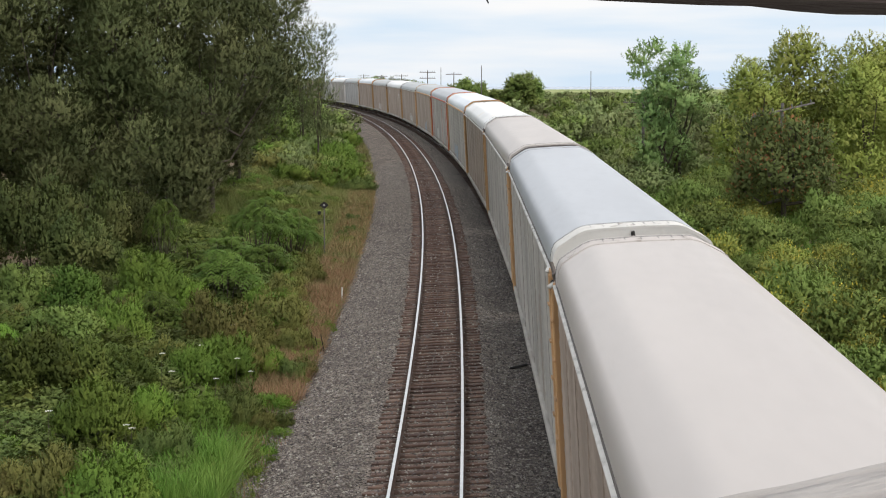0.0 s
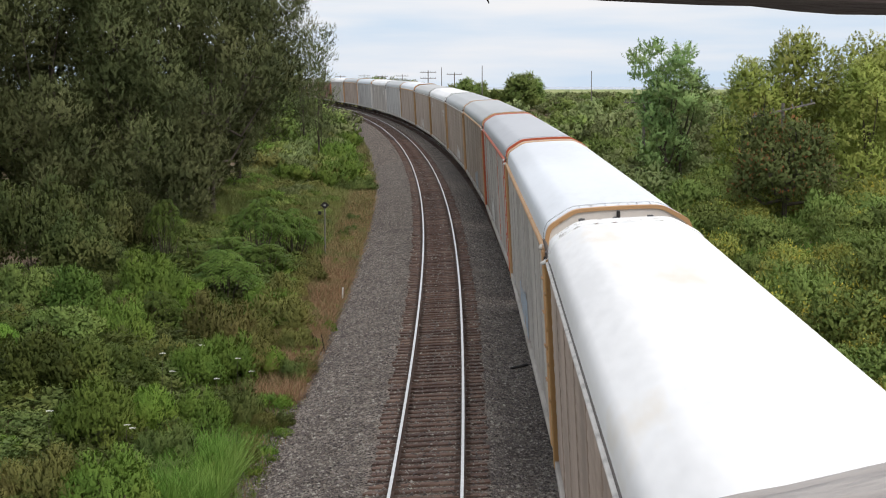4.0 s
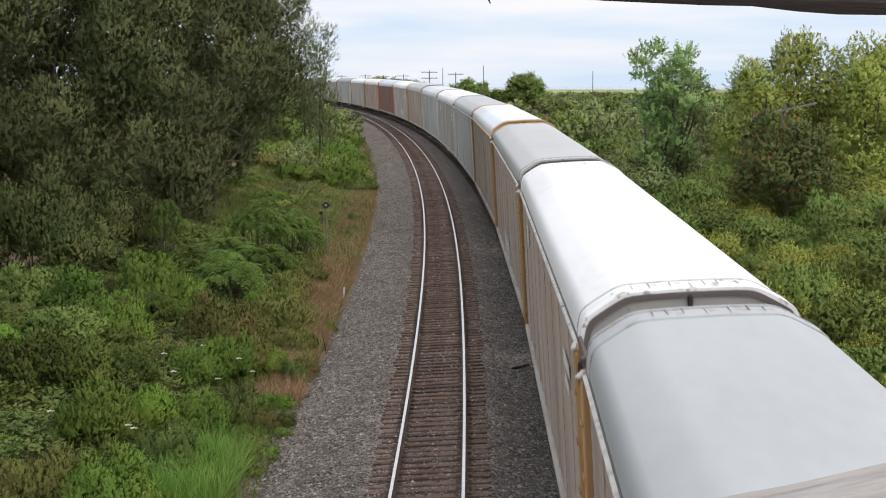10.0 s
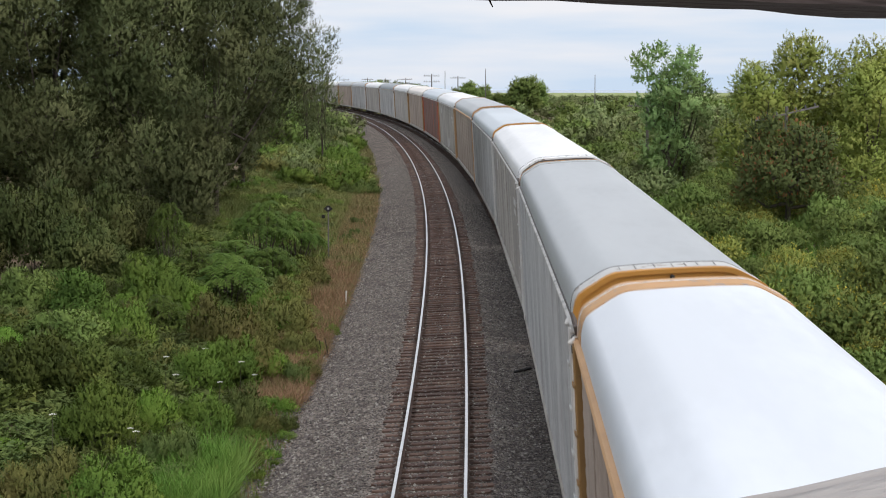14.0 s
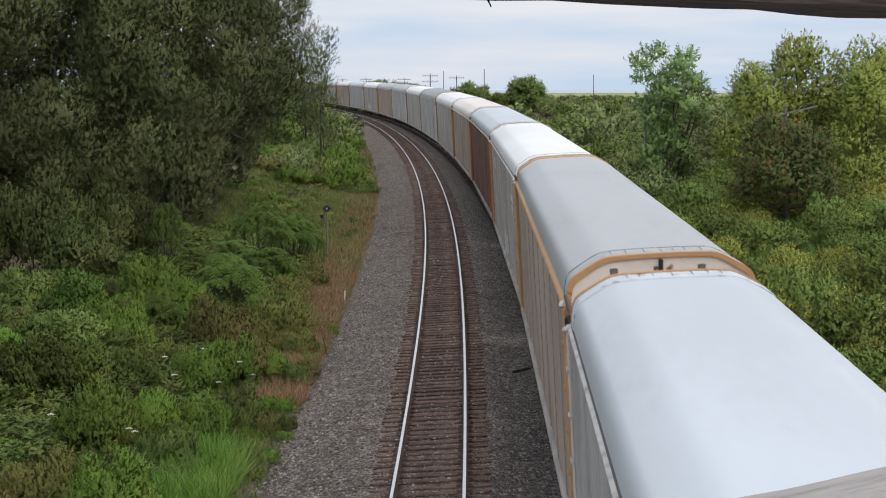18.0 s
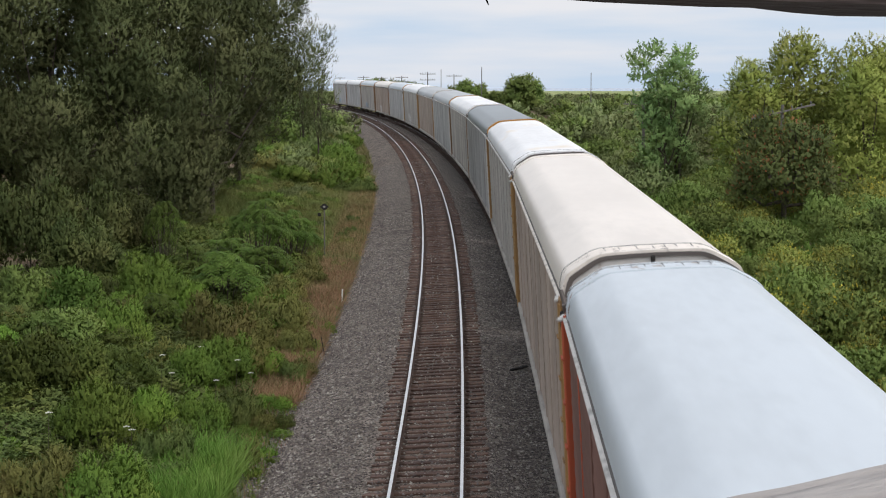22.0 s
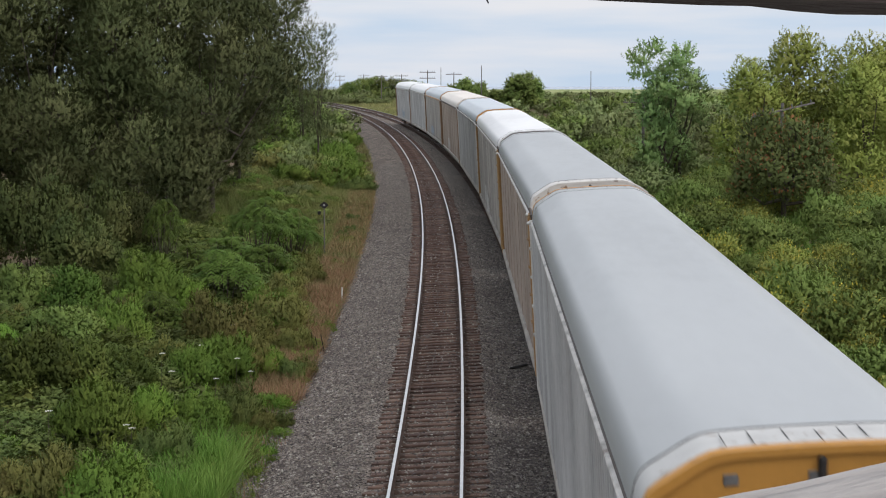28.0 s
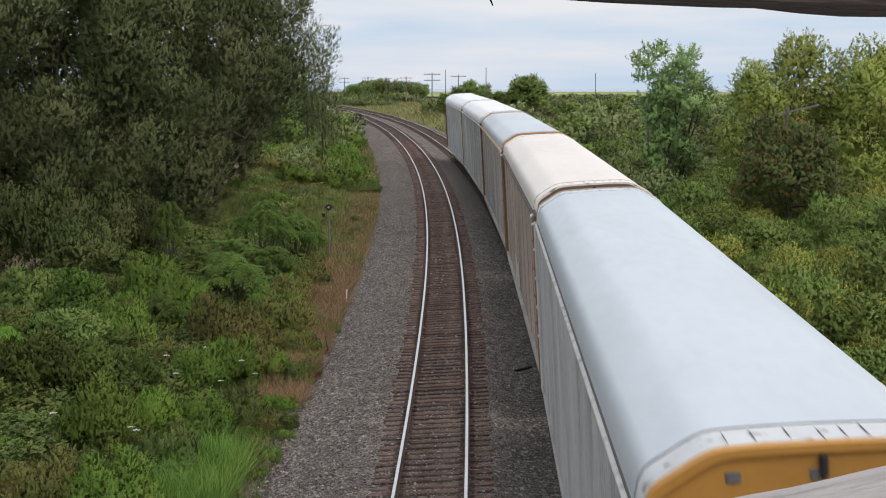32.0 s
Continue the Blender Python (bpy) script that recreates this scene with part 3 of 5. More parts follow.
M_SEAM = surface("dirty_seam", [(0.07, 0.07, 0.07), (0.19, 0.185, 0.18)], scale=4, rough=0.8, bump=0.1)
AMBER, ASHEN = (0.36, 0.20, 0.07), (0.33, 0.315, 0.30)
# roof, kind of roof, eave, end panel, corner posts, side, kind of side, words
CARS = [
    (GREY, "roof", IRON, CHALK, TAN, DRAB, "perforated", "grey roof"),
    (BEIGE, "roof", CHALK, CHALK, TAN, RUSTY, "perforated", "beige-grey roof"),
    (STEEL, "roof", CHALK, CHALK, TAN, DRAB, "perforated", "steel-grey roof and chalky end band"),
    (BEIGE, "roof", CHALK, CHALK, TAN, DRAB, "perforated", "beige-grey roof"),
    (WHITE, "rusty_roof", CHALK, ASHEN, AMBER, RUSTY, "perforated", "weathered white roof"),
    (ICE, "roof", TAN, CREAM, TAN, DRAB, "perforated", "bluish-white roof and tan eaves"),
    (STEEL, "roof", RED, CREAM, RED, DRAB, "perforated", "steel-grey roof and red trim"),
    (GREY, "roof", TAN, CREAM, TAN, RUSTY, "perforated", "grey roof and tan trim"),
    (GREY, "roof", CHALK, CHALK, TAN, RUSTY, "perforated", "grey roof and chalky end band"),
    (WHITE, "roof", CHALK, ASHEN, AMBER, RUSTY, "perforated", "clean white roof"),
    (DOVE, "roof", CHALK, CHALK, AMBER, RUSTY, "perforated", "dull grey roof"),
    (ICE, "roof", TAN, ORANGE, AMBER, RUSTY, "perforated", "bluish-white roof and orange end"),
    (GREY, "roof", CHALK, ORANGE, CHALK, ZINC, "ribbed", "grey roof and orange end"),
    (WHITE, "roof", CHALK, CHALK, CHALK, DRAB, "perforated", "white roof"),
    (PALE, "roof", CHALK, ORANGE, CHALK, ZINC, "ribbed", "pale grey roof and orange end"),
    (GREY, "roof", TAN, CREAM, TAN, RUSTY, "perforated", "grey roof and tan trim"),
    (WHITE, "roof", CHALK, CHALK, TAN, DRAB, "perforated", "white roof"),
    (PALE, "roof", CHALK, CHALK, RED, MAROON, "perforated", "pale roof, chalky end and red posts"),
    (CREAM, "roof", CREAM, CHALK, AMBER, RUSTY, "perforated", "cream roof"),
    (WHITE, "rusty_roof", CHALK, ASHEN, AMBER, DRAB, "perforated", "rust-streaked white roof"),
    (SLATE, "roof", CHALK, ORANGE, CHALK, ZINC, "ribbed", "slate-grey roof and orange end"),
    (WHITE, "rusty_roof", CHALK, ASHEN, BROWN, DRAB, "perforated", "rust-streaked white roof"),
    (GREY, "roof", CHALK, ORANGE, CHALK, ZINC, "ribbed", "grey roof and orange end"),
    (GREY, "roof", CHALK, CHALK, AMBER, RUSTY, "perforated", "grey roof and chalky end band"),
    (WHITE, "roof", CHALK, ASHEN, AMBER, DRAB, "perforated", "clean white roof"),
    (PALE, "roof", CHALK, ORANGE, CHALK, ZINC, "ribbed", "pale roof and orange end"),
    (CREAM, "roof", IRON, CHALK, BROWN, RUSTY, "perforated", "cream roof and brown sides"),
    (PALE, "roof", TAN, BROWN, BROWN, DRAB, "perforated", "pale roof and brown corner posts"),
    (WHITE, "roof", CHALK, ASHEN, CHALK, ZINC, "perforated", "white roof"),
    (WHITE, "roof", CHALK, CHALK, BROWN, ZINC, "perforated", "white roof, last of the train"),
]


def build_car(row):
    roof, roof_kind, eave, end, post, side, side_kind, words = row
    car = thing("autorack_car", pose(0, 0, 0), "tall autorack rail car with " + words, "rail car", "cars of the train")
    piece("roof", MESH["roof"], paint(roof_kind, roof), car)
    chalky = "chalky" in words or "orange end" in words
    worn = tuple(0.5 * (p + q) for p, q in zip(roof, CHALK)) if end == ORANGE else CHALK
    for sign in (-1, 1):
        pale = roof in (WHITE, ICE, CREAM) and sign > 0
        trim = eave in (TAN, RED)
        band = piece("roof_end_band", MESH["roof_end_band"], paint("band", worn if chalky and sign < 0 else eave if trim and sign > 0 else roof), car, pose(0, -HALF if sign < 0 else HALF - BAND, 0))
        for k in range(0 if pale or (trim and sign > 0) else 7):
            x = -0.72 + 1.44 * k / 6 + 0.05 * math.sin(5 * k + sign)
            piece("seam", MESH["grab"], M_SEAM, band, pose(x, 0.36 + 0.05 * (k % 3), 5.798))
        piece("roof_seam", MESH["seam_arch"], paint("band", roof) if pale else M_SEAM, car, pose(0, sign * (HALF - (BAND if sign < 0 else 0.16)), 0))
        panel = piece("end_panel", MESH["end_panel"], paint("end", end), car, pose(0, sign * (HALF - 0.035) - 0.03, 0))
        if eave in (TAN, RED) or end == ORANGE:
            piece("end_rim", MESH["end_rim"], paint("end", ORANGE if end == ORANGE and not trim else eave), car, pose(0, -HALF - 0.03 if sign < 0 else HALF - 0.14, 0))
        elif not chalky:
            piece("end_rim", MESH["thin_rim"], paint("weathered", IRON), car, pose(0, sign * (HALF - 0.005) - 0.035, 0))
        piece("bracket", MESH["bracket"], M_BLACK, panel, pose(0, 0.03 + sign * 0.05, 5.61))
        if end in (CREAM, TAN, ORANGE):
            for x in (-0.75, -0.05, 0.65):
                piece("vent", MESH["vent"], M_SEAM, panel, pose(x, 0.03 + sign * 0.03, 5.54))
        for lr in (-1, 1):
            piece("corner_post", MESH["corner_post"], paint("end", post), car, pose(lr * 1.445, sign * (HALF - 0.17), 0.93))
            for z in (2.3, 3.0, 3.7, 4.4):
                piece("rung", MESH["rung"], paint("weathered", post), car, pose(lr * 1.61, sign * (HALF - 0.2), z))
            piece("latch", MESH["latch"], M_BLACK, car, pose(lr * 1.52, sign * (HALF + 0.02), 4.72))
            cap = piece("corner_cap", MESH["corner_cap"], paint("weathered", post), car, pose(lr * 1.52, sign * (HALF - 0.12), 4.97, 0, 0, lr * sign * 9))
            piece("hook", MESH["hook"], paint("weathered", CHALK), cap, pose(lr * 0.05, -sign * 0.13, 0.06, 12, 0, lr * 20))
            piece("hinge", MESH["hinge"], paint("weathered", IRON), car, pose(lr * 1.50, sign * (HALF + 0.05), 5.06, sign * 20, lr * 14))
        piece("coupler", MESH["coupler"], M_BLACK, car, pose(0, sign * (HALF + 0.40), 0.88))
        truck = piece("truck", TRUCK, M_BLACK, car, pose(0, sign * 9.9, 0))
        for lr in (-1, 1):
            for y in (-0.85, 0.85):
                piece("wheel", WHEEL, M_RAIL, truck, pose(lr * 0.76, y, 0.36, 0, 0, 0 if lr > 0 else 180))
    for lr in (-1, 1):
        if eave in (TAN, RED):
            piece("eave_rail", MESH["eave_rail"], paint("end", eave), car, pose(lr * 1.525, 0, 5.0, 0, lr * 8))
        else:
            piece("eave_rail", MESH["thin_eave"], paint("flaky", eave), car, pose(lr * 1.535, 0, 5.0, 0, lr * 8))
            # solid dark strip standing in for the line of shade behind the eave
            piece("eave_shadow_gap", MESH["eave_shade"], paint("weathered", IRON), car, pose(lr * 1.506, 0, 5.045))
        piece("sill", MESH["sill"], paint("side", DRAB), car, pose(lr * 1.53, 0, 0.99))
        for i in range(BAYS):
            y = (i - (BAYS - 1) / 2) * BAY
            piece("side_panel", MESH[side_kind], paint("side", side), car, pose(lr * 1.50, y, 1.12, 0, 0, 0 if lr < 0 else 180))
            if i:
                piece("side_post", MESH["side_post"], paint("end", RED) if post == RED and i in (1, 3, 8) else paint("side", side), car, pose(lr * 1.4935, y - BAY / 2, 1.0))
    piece("deck", MESH["deck"], M_BLACK, car, pose(0, 0, 0.95))
    return car


TRAIN = [build_car(row) for row in CARS]
M_BARS = (surface("chalk_marking", [(0.55, 0.54, 0.52), (0.68, 0.67, 0.65)], scale=5, rough=0.8, bump=0.05), surface("blue_marking", [(0.30, 0.38, 0.46), (0.40, 0.48, 0.56)], scale=5, rough=0.8, bump=0.05))
BAR = bm_mesh("painted_bar", box_bm(0.006, 1.0, 1.0))


def mark(car, rows):
    """Plain painted bars on a car's side; rows: y, z, length, height, which paint."""
    for y, z, length, height, which in rows:
        piece("painted_bar", BAR, M_BARS[which], car, Matrix.LocRotScale((-1.534, y, z), None, (1, length, height)))


for k in (5, 6, 7, 8, 10, 16, 24, 26, 27, 29):
    rng = random.Random(k)
    y0 = rng.uniform(-9, 4)
    mark(TRAIN[k], [(y0 + 0.9 * i, 1.65 + rng.uniform(-0.15, 0.2), rng.uniform(0.35, 0.75), rng.uniform(0.6, 1.1), k % 2) for i in range(rng.randint(4, 6))])
for k in (9, 13, 16, 28, 29):
    mark(TRAIN[k], [(-9.5, 4.1, 1.6, 0.22, 0), (-9.5, 3.75, 1.1, 0.18, 0), (8.0, 4.3, 0.9, 0.5, 0)])
for k in (5, 6, 7, 11, 15):
    TRAIN[k].scale = (1, 1, 1.012)  # the taller build of car

# ---------------------------------------------------------------- the bridge that the camera stands on
def build_bridge():
    skew = 38.0
    deck = tagged(part("bridge_deck", box_bm(60, 6.0, 0.35, (0, -2.9, 0), 0.03), M_CONCRETE, None), "concrete deck of the road bridge over the line", "bridge", kind="structure")
    deck.matrix_basis = pose(0.0255, 0.90, 7.3, 0, 0, skew)
    for x in (-27.0, 27.0):
        a = tagged(part("bridge_abutment", box_bm(4, 6.4, 13, (x, -2.9, -6.2), 0.05), M_CONCRETE, None), "concrete abutment under the bridge deck", "bridge", kind="structure")
        a.matrix_basis = pose(0.0255, 0.90, 7.3, 0, 0, skew)
    rail = thing("timber_railing", pose(0.0255, 0.90, 7.475, 0, 0, skew), "weathered timber railing along the bridge deck", "railing", kind="structure")
    for x in np.arange(-12.2, 15, 2.8):
        part("post", box_bm(0.14, 0.14, 2.0, (float(x), 0.08, 1.0), 0.01), M_TIMBER, rail)

    def plank(depth, height, seed):
        nx = 700
        bm = bmesh.new()
        rings = []
        for i in range(nx + 1):
            x = -14 + 28 * i / nx
            w = [0.004 * noise.noise((x * 5, seed + k, 0)) + 0.0016 * noise.noise((x * 37, seed + k, 3)) for k in range(4)]
            rings.append([bm.verts.new((x, -depth, w[0])), bm.verts.new((x, 0, w[1])), bm.verts.new((x, 0, height + w[2])), bm.verts.new((x, -depth, height + w[3]))])
        for r, q in zip(rings, rings[1:]):
            for k in range(4):
                bm.faces.new((r[k], r[(k + 1) % 4], q[(k + 1) % 4], q[k]))
        bm.faces.new(rings[0])
        bm.faces.new(rings[-1][::-1])
        bmesh.ops.recalc_face_normals(bm, faces=bm.faces[:])
        return bm

    top = part("top_rail", plank(0.09, 0.19, 2), M_TIMBER_DARK, rail, "dark brown upper rail")
    top.location = (0, 0, 1.6112)
    low = part("lower_rail", plank(0.14, 0.14, 9), M_TIMBER, rail, "grey weathered lower rail")
    low.location = (0, 0, 1.176)
    part("splinter", rod_bm((-0.0135, -0.01, 1.6125), (-0.0120, -0.012, 1.6072), 0.0007, 0.0003, 5), M_TIMBER_DARK, rail, "small dark splinter under the rail")


build_bridge()

# ---------------------------------------------------------------- poles and signs
def build_pole(x, y, height, arms, label, reach=3.0, tilt=0.0):
    z = float(level([x], [y])[0])
    p = thing("utility_pole", pose(x, y, z - 0.3), label, "utility pole", "poles along the line")
    part("pole", rod_bm((0, 0, 0), (0, 0, height + 0.3), 0.13 if arms else 0.085, 0.09 if arms else 0.06, 10), M_POLE, p)
    for k in range(arms):
        zz = height - 0.1 - 1.1 * k
        arm = part("crossarm", box_bm(reach, 0.09, 0.10, (0, 0, 0), 0.01), M_POLE, p)
        arm.matrix_basis = pose(0, -0.14, zz, 0, -tilt, 0)
        for i in (-0.45, -0.3, -0.15, 0.15, 0.3, 0.45):
            part("insulator", rod_bm((i * reach, 0, 0.07), (i * reach, 0, 0.25), 0.05, 0.035, 6), M_SEAM, arm)
    return p




def round_normals(me, normals):
    """Leaves shade as the rounded crown that they make up."""
    normals = normals / np.linalg.norm(normals, axis=1, keepdims=True)
    me.normals_split_custom_set_from_vertices(normals.tolist())


def leaf_mesh(name, blobs, count, length, width, seed, hang=0.0, shell_in=0.72, tri=False, inner=0):
    """Many small folded leaves round lumpy blobs; blobs: (x, y, z, rx, ry, rz)."""
    rng = np.random.default_rng(seed)
    b = np.array(blobs, float)
    wgt = (b[:, 3] * b[:, 4] * b[:, 5]) ** (2 / 3)
    many = 6
    twigs = count // many
    count = twigs * many
    pick = rng.choice(len(b), twigs, p=wgt / wgt.sum())
    d = rng.normal(size=(twigs, 3))
    d[:, 2] += 0.25
    d /= np.linalg.norm(d, axis=1, keepdims=True)
    lump = 1 + 0.16 * np.sin(d[:, 0] * 7 + pick) * np.sin(d[:, 1] * 6 + 2 * pick) + 0.12 * np.sin(d[:, 2] * 11 + pick)
    r = (shell_in + (1.04 - shell_in) * rng.random(twigs) ** 0.6) * lump
    root = b[pick, :3] + d * b[pick, 3:] * r[:, None]
    way = d * 0.8 + rng.normal(size=(twigs, 3)) * 0.35 + np.array((0, 0, 0.35 - hang))
    way /= np.linalg.norm(way, axis=1, keepdims=True)
    face = d * 1.0 + rng.normal(size=(twigs, 3)) * 0.24 + np.array((0, 0, 0.18))
    t = np.tile(np.linspace(-0.9, 0.9, many), twigs)
    side = np.tile(np.array((1, -1, 1, -1, 1, -1)), twigs)
    way, face, d = np.repeat(way, many, 0), np.repeat(face, many, 0), np.repeat(d, many, 0)
    c = np.repeat(root, many, 0) + way * (t * length)[:, None] + rng.normal(size=(count, 3)) * length * 0.12
    n = face + rng.normal(size=(count, 3)) * 0.17
    n /= np.linalg.norm(n, axis=1, keepdims=True)
    a = way * 0.75 + np.cross(n, way) * (0.8 * side)[:, None] + rng.normal(size=(count, 3)) * 0.2
    a[:, 2] -= hang * 0.4
    a -= n * (np.einsum("ij,ij->i", a, n) * 0.75)[:, None]
    a /= np.linalg.norm(a, axis=1, keepdims=True)
    c = c + a * length * 0.35
    w = np.cross(n, a)
    w /= np.linalg.norm(w, axis=1, keepdims=True)
    big = np.ones(count)
    if inner:
        # larger leaves deep inside, which close the crown
        big[:inner] = 1.9
        c[:inner] = (b[pick, :3])[np.arange(inner) // many] + (c[:inner] - (b[pick, :3])[np.arange(inner) // many]) * 0.62
    ln = (length * big * rng.uniform(0.6, 1.3, count))[:, None]
    wd = (width * big * rng.uniform(0.7, 1.2, count))[:, None]
    corners = [c - a * ln * 0.5, c + w * wd * 0.5 + n * wd * 0.15, c + a * ln * 0.5, c - w * wd * 0.5 + n * wd * 0.15]
    if tri:
        corners = [c - a * ln * 0.5 - w * wd * 0.6, c + a * ln * 0.6, c - a * ln * 0.5 + w * wd * 0.6]
    k = len(corners)
    v = np.stack(corners, 1)
    # outward over the lobe, outward over the whole plant, and the leaf's own tilt
    mid, top = b[:, :3].mean(0), b[:, 2].max()
    whole = (c - mid * np.array((1, 1, 0.6))) / np.array((np.ptp(b[:, 0]) + 0.5, np.ptp(b[:, 1]) + 0.5, top + 0.5))
    whole /= np.linalg.norm(whole, axis=1, keepdims=True) + 1e-6
    lobe = d / b[np.repeat(pick, many), 3:]
    lobe /= np.linalg.norm(lobe, axis=1, keepdims=True)
    shade = lobe * 0.58 + whole * 0.36 + n * 0.28 + np.array((0, 0, 0.22))
    back = np.einsum("ij,ij->i", np.cross(v[:, 1] - v[:, 0], v[:, 2] - v[:, 0]), shade) < 0
    v[back] = v[back][:, ::-1]
    v = v.reshape(-1, 3)
    me = bpy.data.meshes.new(name)
    me.vertices.add(count * k)
    me.vertices.foreach_set("co", v.ravel())
    me.loops.add(count * k)
    me.loops.foreach_set("vertex_index", np.arange(count * k))
    me.polygons.add(count)
    me.polygons.foreach_set("loop_start", np.arange(0, count * k, k))
    me.update(calc_edges=True)
    me.validate()
    round_normals(me, np.repeat(shade, k, 0))
    return me


def stem_bm(blobs, seed, base=0.05, root=0.0):
    rng = random.Random(seed)
    bm = bmesh.new()
    top = max(b[2] for b in blobs)
    trunk = Vector((0, 0, top * 0.55))
    rod_bm((0, 0, root), trunk, base, base * 0.6, 8, bm)
    for x, y, z, rx, ry, rz in blobs:
        mid = Vector((x * 0.45, y * 0.45, max(0.1, z * 0.6))) + Vector((rng.uniform(-0.1, 0.1), rng.uniform(-0.1, 0.1), 0))
        if base < 0.1:
            rod_bm((x * 0.2, y * 0.2, root), (x, y, z), base * 0.5, base * 0.2, 3, bm)
            continue
        start = trunk * min(1.0, 0.3 + 0.5 * rng.random())
        rod_bm(start, mid, base * 0.5, base * 0.35, 6, bm)
        rod_bm(mid, (x, y, z), base * 0.35, base * 0.15, 5, bm)
        for _ in range(3):
            tip = Vector((x, y, z)) + Vector((rng.uniform(-1, 1) * rx, rng.uniform(-1, 1) * ry, rng.uniform(-0.2, 0.9) * rz)) * 0.8
            rod_bm((x, y, z), tip, base * 0.15, base * 0.05, 4, bm)
    return bm


def clump(seed, n, spread, height, size, flat=0.8):
    """Blobs of a bush or a crown: n lumps over a round plan."""
    rng = random.Random(seed)
    out = []
    for i in range(n):
        a, r = rng.uniform(0, 6.283), spread * math.sqrt(rng.random())
        s = size * rng.uniform(0.6, 1.15)
        z = height * (0.35 + 0.6 * rng.random()) * (1 - 0.35 * (r / spread) ** 2)
        out.append((r * math.cos(a), r * math.sin(a), max(z, s * 0.5), s, s, s * flat))
    return out


PLANTS = {}


def plant_kind(key, name, leaf, blobs, count, length, width, label, category, base=0.05, hang=0.0, shell_in=0.6, crown="foliage", tri=True, extras=(), inner=0, limbs=1):
    th = thing(name, pose(0, 0, -500), label, category)
    me = leaf_mesh(crown, blobs, count, length, width, hash_seed(key), hang, shell_in, tri, inner)
    me.materials.append(LEAVES[leaf])
    ob = new(crown, me)
    ob.parent = th
    for extra, material, number, size in extras:
        top = [(x, y, z + rz * 0.15, rx, ry, rz) for x, y, z, rx, ry, rz in blobs]
        em = leaf_mesh(extra, top, number, size, size * 0.8, hash_seed(key) + 7, 0.0, 0.95, True)
        em.materials.append(LEAVES[material])
        eo = new(extra, em)
        eo.parent = th
    part("trunk" if base > 0.1 else "stem", stem_bm(blobs[::max(limbs, 3 if base > 0.1 else 6)], hash_seed(key), base, -0.4), M_BARK, th)
    PLANTS.setdefault(key.split(":")[0], []).append([th, False])


def hash_seed(text):
    return sum((i + 1) * ord(ch) for i, ch in enumerate(text)) % 9973


def skirted(seed, n, spread, height, size, low=0.08):
    """Blobs of a tree whose foliage hangs down to the ground."""
    rng = random.Random(seed)
    out = []
    for i in range(n):
        f = low + (1 - low) * (i + rng.random()) / n
        wide = spread * (1.0 - 0.55 * max(0.0, f - 0.45) / 0.55) * (0.75 + 0.25 * min(1.0, f / 0.3))
        a, r = rng.uniform(0, 6.283), wide * math.sqrt(rng.uniform(0.15, 1.0))
        s = size * rng.uniform(0.65, 1.2)
        out.append((r * math.cos(a), r * math.sin(a), f * height, s, s, s * 1.15))
    return out


def dome(seed, n, lobe=0.34, rough=1.0):
    """Blobs of one rounded mound, about two metres across and one high."""
    rng = random.Random(seed)
    out = [(0, 0, 0.38, 0.72, 0.72, 0.42)]
    for i in range(n):
        a, up = rng.uniform(0, 6.283), rng.uniform(0.05, 1.0)
        r = math.sqrt(1 - up * up * 0.85) * 0.72
        s = lobe * rng.uniform(0.6, 1.2)
        out.append((r * math.cos(a), r * math.sin(a), 0.2 + 0.58 * up * rng.uniform(1 - 0.25 * rough, 1 + 0.15 * rough), s, s, s * rng.uniform(0.7, 1.0)))
    return out


def billow(seed, n, spread, height, size, low=0.04):
    """Lobes of a broad billowing tree, wide near its top and drawn in below."""
    rng = random.Random(seed)
    out = []
    for i in range(n):
        f = low + (1 - low) * (i + rng.random()) / n
        wide = spread * float(np.interp(f, (0, 0.3, 0.55, 0.8, 1.0), (0.62, 0.78, 0.95, 1.0, 0.45)))
        a, r = i * 2.39996 + rng.uniform(-0.4, 0.4), wide * math.sqrt(rng.uniform(0.35, 1.0))
        s = size * rng.uniform(0.7, 1.3)
        c = (r * math.cos(a), r * math.sin(a), f * height)
        out.append((*c, s, s, s * 0.9))
        for _ in range(4):
            b, up = rng.uniform(0, 6.283), rng.uniform(0.0, 0.9)
            q = s * rng.uniform(0.35, 0.55)
            out.append((c[0] + s * 0.75 * math.cos(b), c[1] + s * 0.75 * math.sin(b), c[2] + s * up, q, q, q * 1.3))
    return out


